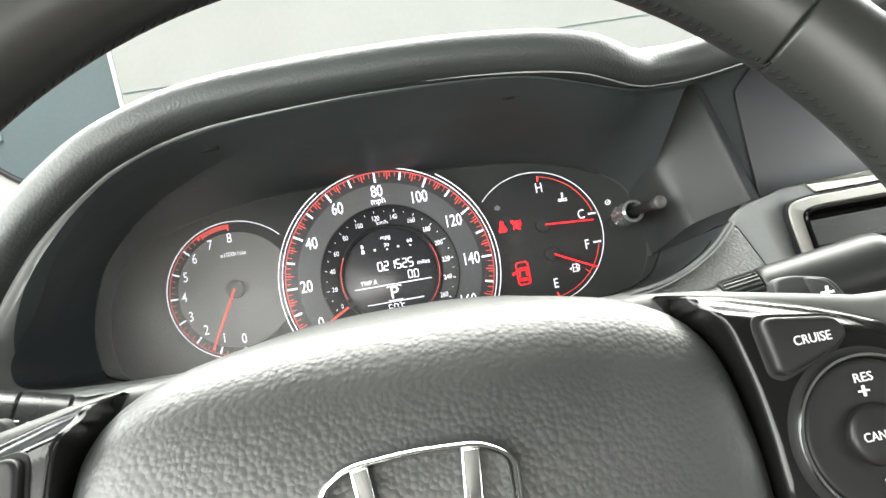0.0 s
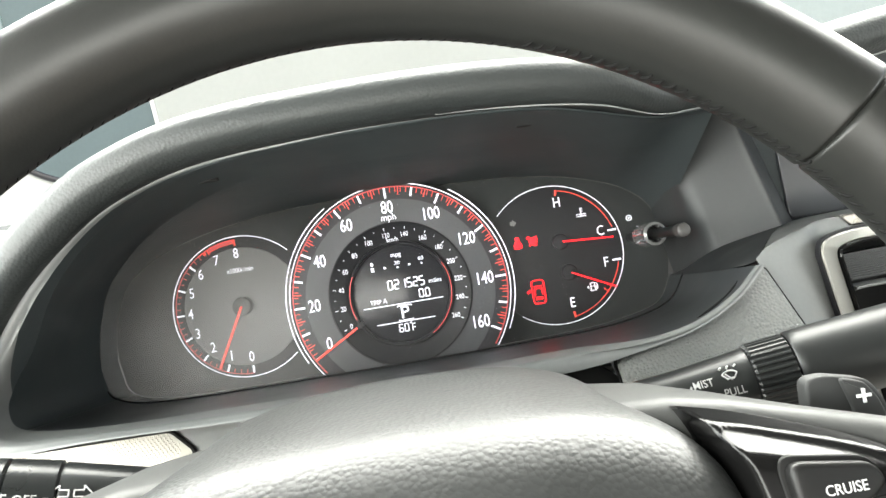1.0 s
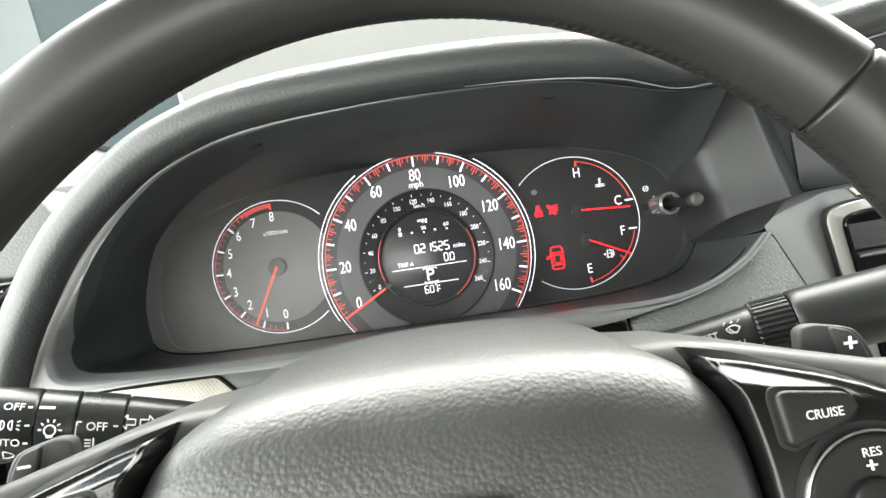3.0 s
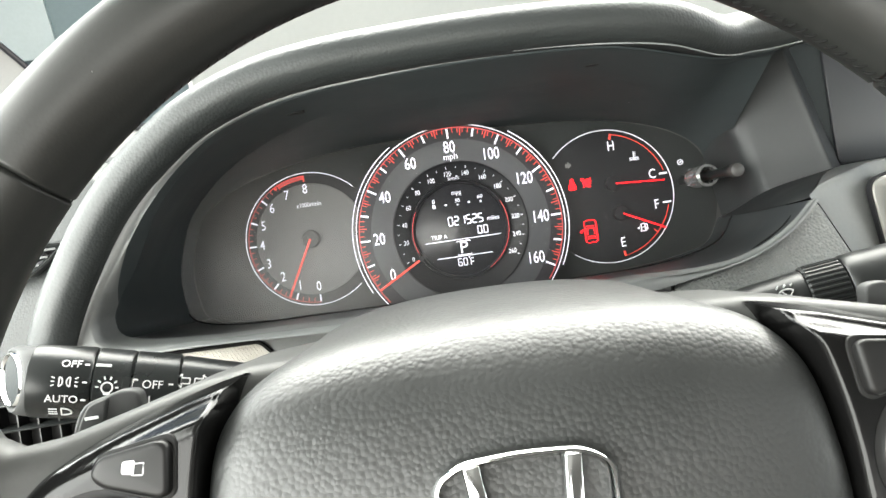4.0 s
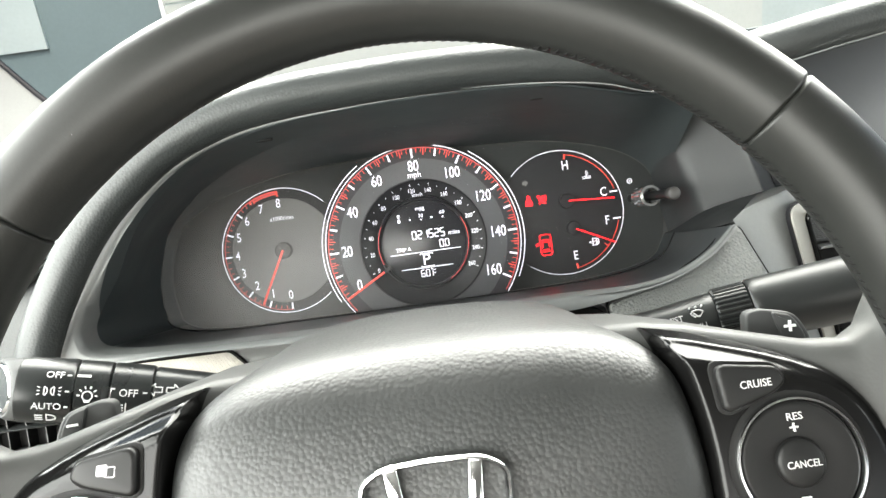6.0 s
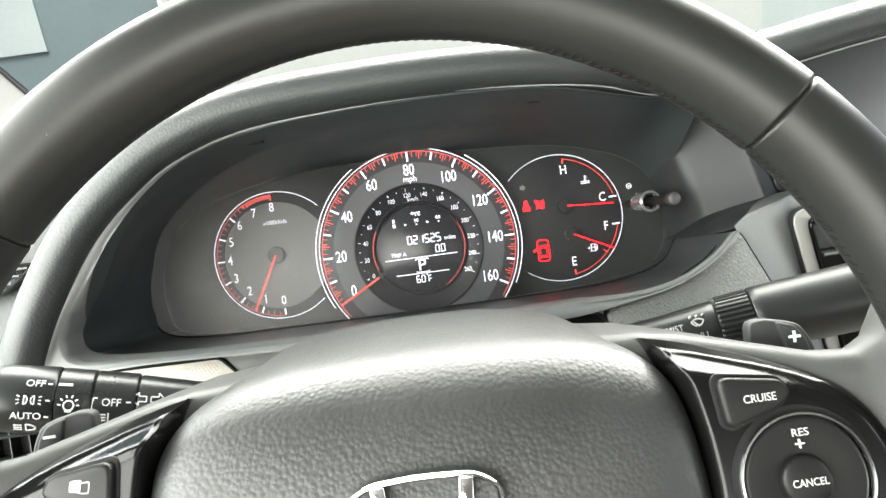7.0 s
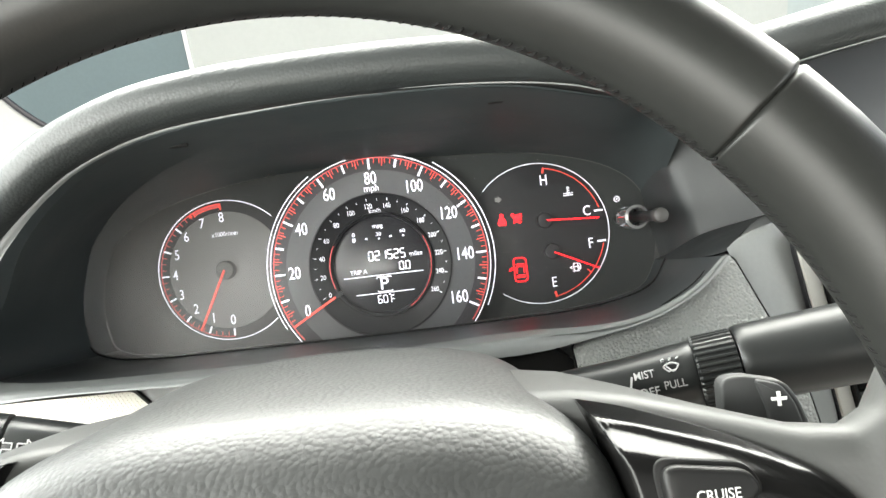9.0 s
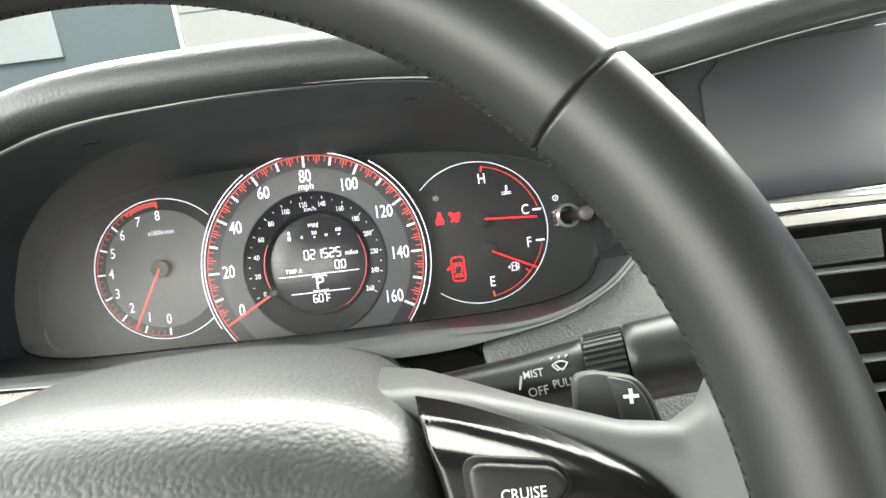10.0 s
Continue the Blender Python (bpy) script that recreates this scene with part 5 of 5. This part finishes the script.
part("knob", turned(ring, ((0.0100, 0.0140), (0.0102, 0.0152), (0.0120, 0.0154), (0.0332, 0.0157), (0.0344, 0.0150))), black_plastic, lights, "turning light switch")
part("collar", turned(ring, ((0.0347, 0.0146), (0.0354, 0.0154), (0.0492, 0.0150), (0.0500, 0.0142))), black_plastic, lights)
part("fog_ring", turned(ring, ((0.0502, 0.0140), (0.0509, 0.0149), (0.0685, 0.0144), (0.0692, 0.0134))), black_plastic, lights, "turning fog light ring")
part("arm", turned(ring, ((0.0692, 0.0130), (0.0705, 0.0138), (0.10, 0.0118), (0.136, 0.0115))), black_plastic, lights)
around = wrap(0.0158, 1)
on = lambda a, b, c: around(a - 0.0050, b + 0.0035, c)
bm = bmesh.new()
letters("OFF", on, (0.0312, 0.0078), 0.0032, 0.0003, bm=bm, narrow=1.0)
letters("AUTO", on, (0.0290, -0.0072), 0.0032, 0.0003, bm=bm, narrow=1.0)
for v in (0.0078, 0.0002, -0.0072, -0.0138):
    bar(bm, on, (0.0364, v), (0.0382, v), 0.0007, 0.0, 0.0004)
for i in range(2):
    c = 0.0276 + 0.0042 * i
    for k in range(-1, 2):
        s = -1 if i == 0 else 1
        bar(bm, on, (c + s * 0.0018, 0.0002 + 0.0013 * k), (c + s * 0.0030, 0.0002 + 0.0019 * k), 0.0005, 0.0, 0.0004)
    arc = [(c + (-1 if i else 1) * 0.0014 * math.cos(radians(t)), 0.0002 + 0.0019 * math.sin(radians(t))) for t in range(-90, 91, 30)]
    for p, q in zip(arc, arc[1:]):
        bar(bm, on, p, q, 0.0005, 0.0, 0.0004)
    bar(bm, on, arc[0], arc[-1], 0.0005, 0.0, 0.0004)
for k in range(3):
    bar(bm, on, (0.0240, -0.0122 - 0.0015 * k), (0.0274, -0.0122 - 0.0015 * k), 0.0004, 0.0, 0.0004)
arc = [(0.0290 + 0.0040 * math.cos(radians(t)), -0.0137 + 0.0021 * math.sin(radians(t))) for t in range(-90, 91, 20)]
for p, q in zip(arc, arc[1:] + arc[:1]):
    bar(bm, on, p, q, 0.0005, 0.0, 0.0004)
part("legend", bm, white_print, lights, "white printed switch positions")
around2 = wrap(0.0153, 1)
on2 = lambda a, b, c: around2(a - 0.0100, b + 0.003, c)
bm = bmesh.new()
bar(bm, on2, (0.0455, 0.0082), (0.0515, 0.0082), 0.0011, 0.0, 0.0005)
lamp = [(0.0510 + 0.0022 * math.cos(radians(t)), -0.0012 + 0.0022 * math.sin(radians(t))) for t in range(-60, 241, 30)]
for p, q in zip(lamp, lamp[1:]):
    bar(bm, on2, p, q, 0.0006, 0.0, 0.0005)
bar(bm, on2, (0.0497, -0.0036), (0.0523, -0.0036), 0.0012, 0.0, 0.0005)
for t in range(0, 181, 36):
    s, k = math.sin(radians(t)), math.cos(radians(t))
    bar(bm, on2, (0.0510 + 0.0032 * k, -0.0010 + 0.0032 * s), (0.0510 + 0.0045 * k, -0.0010 + 0.0045 * s), 0.0006, 0.0, 0.0005)
part("legend", bm, white_print, lights, "white lamp symbol")
around3 = wrap(0.0146, 1)
on3 = lambda a, b, c: around3(a - 0.0135, b + 0.003, c)
bm = letters("OFF", on3, (0.0722, 0.0005), 0.0034, 0.0004, narrow=1.0)
bar(bm, on3, (0.0644, 0.0024), (0.0644, -0.0040), 0.0006, 0.0, 0.0005)
bar(bm, on3, (0.0644, 0.0024), (0.0662, 0.0024), 0.0006, 0.0, 0.0005)
bar(bm, on3, (0.0786, 0.0010), (0.0806, 0.0010), 0.0007, 0.0, 0.0005)
for k in range(3):
    bar(bm, on3, (0.0680, -0.0050 - 0.0014 * k), (0.0704, -0.0050 - 0.0014 * k), 0.0005, 0.0, 0.0005)
bar(bm, on3, (0.0714, -0.0042), (0.0714, -0.0088), 0.0006, 0.0, 0.0005)
part("legend", bm, white_print, lights, "white printed fog light position")
around4 = wrap(0.0134, 1)
on4 = lambda a, b, c: around4(a - 0.0182, b + 0.001, c)
bm = bmesh.new()
for s, c in ((-1, 0.0888), (1, 0.0968)):
    arrow = [(c + s * 0.0036, 0.0045), (c + s * 0.0004, 0.0074), (c + s * 0.0004, 0.0057), (c - s * 0.0030, 0.0057), (c - s * 0.0030, 0.0033), (c + s * 0.0004, 0.0033), (c + s * 0.0004, 0.0016)]
    for p, q in zip(arrow, arrow[1:] + arrow[:1]):
        bar(bm, on4, p, q, 0.0005, 0.0, 0.0006)
part("legend", bm, white_print, lights, "white arrow symbols")

ring, wrap, length = stalk((0.2175, -0.2155, -0.0470), (0.075, -0.185, -0.066))
wiper = thing("wiper_stalk", (0.09, -0.185, -0.065), "black windscreen wiper stalk with a ribbed turning ring", "control stalk")
part("knob", turned(ring, ((-0.002, 0.010), (-0.001, 0.0138), (0.002, 0.0158), (0.006, 0.0164), (0.050, 0.0160), (0.0535, 0.0158), (0.0545, 0.0150))), black_plastic, wiper, "smooth black stalk end")
teeth = 72
rows = []
for u, r in ((0.0550, 0.0140), (0.0553, 0.0146), (0.0705, 0.0143), (0.0715, 0.0135)):
    base = ring(u, r, teeth * 2)
    mid = sum(base, V(0, 0, 0)) / len(base)
    rows.append([mid + (q - mid) * (1.0 if (j // 2) % 2 else 1.055) for j, q in enumerate(base)])
part("ribbed_ring", loft(rows, around=True, caps=True), black_plastic, wiper, "ribbed turning ring", sharp=20)
part("arm", turned(ring, ((0.0716, 0.0132), (0.0725, 0.0136), (0.076, 0.0134), (0.1, 0.0118), (0.144, 0.0112))), black_plastic, wiper)
on = wrap(0.0128, -1)
bm = letters("PULL", on, (-0.0812, 0.0004), 0.0030, 0.0012, narrow=0.95)
letters("MIST", on, (-0.0925, 0.0058), 0.0030, 0.0010, narrow=0.95, bm=bm)
letters("OFF", on, (-0.0918, -0.0010), 0.0034, 0.0010, narrow=1.0, bm=bm)
fan = [(-0.0812 + 0.0046 * math.sin(radians(t)), 0.0040 + 0.0046 * math.cos(radians(t))) for t in range(-42, 43, 14)]
for p, q in zip(fan, fan[1:]):
    bar(bm, on, p, q, 0.0004, 0.0, 0.0014)
for q in (fan[0], fan[-1]):
    bar(bm, on, (-0.0812 + (q[0] + 0.0812) * 0.35, 0.0040 + (q[1] - 0.0040) * 0.35), q, 0.0004, 0.0, 0.0014)
bar(bm, on, (-0.0826, 0.0056), (-0.0798, 0.0056), 0.0004, 0.0, 0.0014)
bar(bm, on, (-0.0830, 0.0076), (-0.0806, 0.0050), 0.0004, 0.0, 0.0014)
for k in range(3):
    bar(bm, on, (-0.0846 + 0.0030 * k, 0.0100), (-0.0836 + 0.0030 * k, 0.0106), 0.0005, 0.0, 0.0014)
bar(bm, on, (-0.0990, 0.0010), (-0.0974, 0.0060), 0.0008, 0.0, 0.0012)
part("legend", bm, white_print, wiper, "white printed wiper symbols")
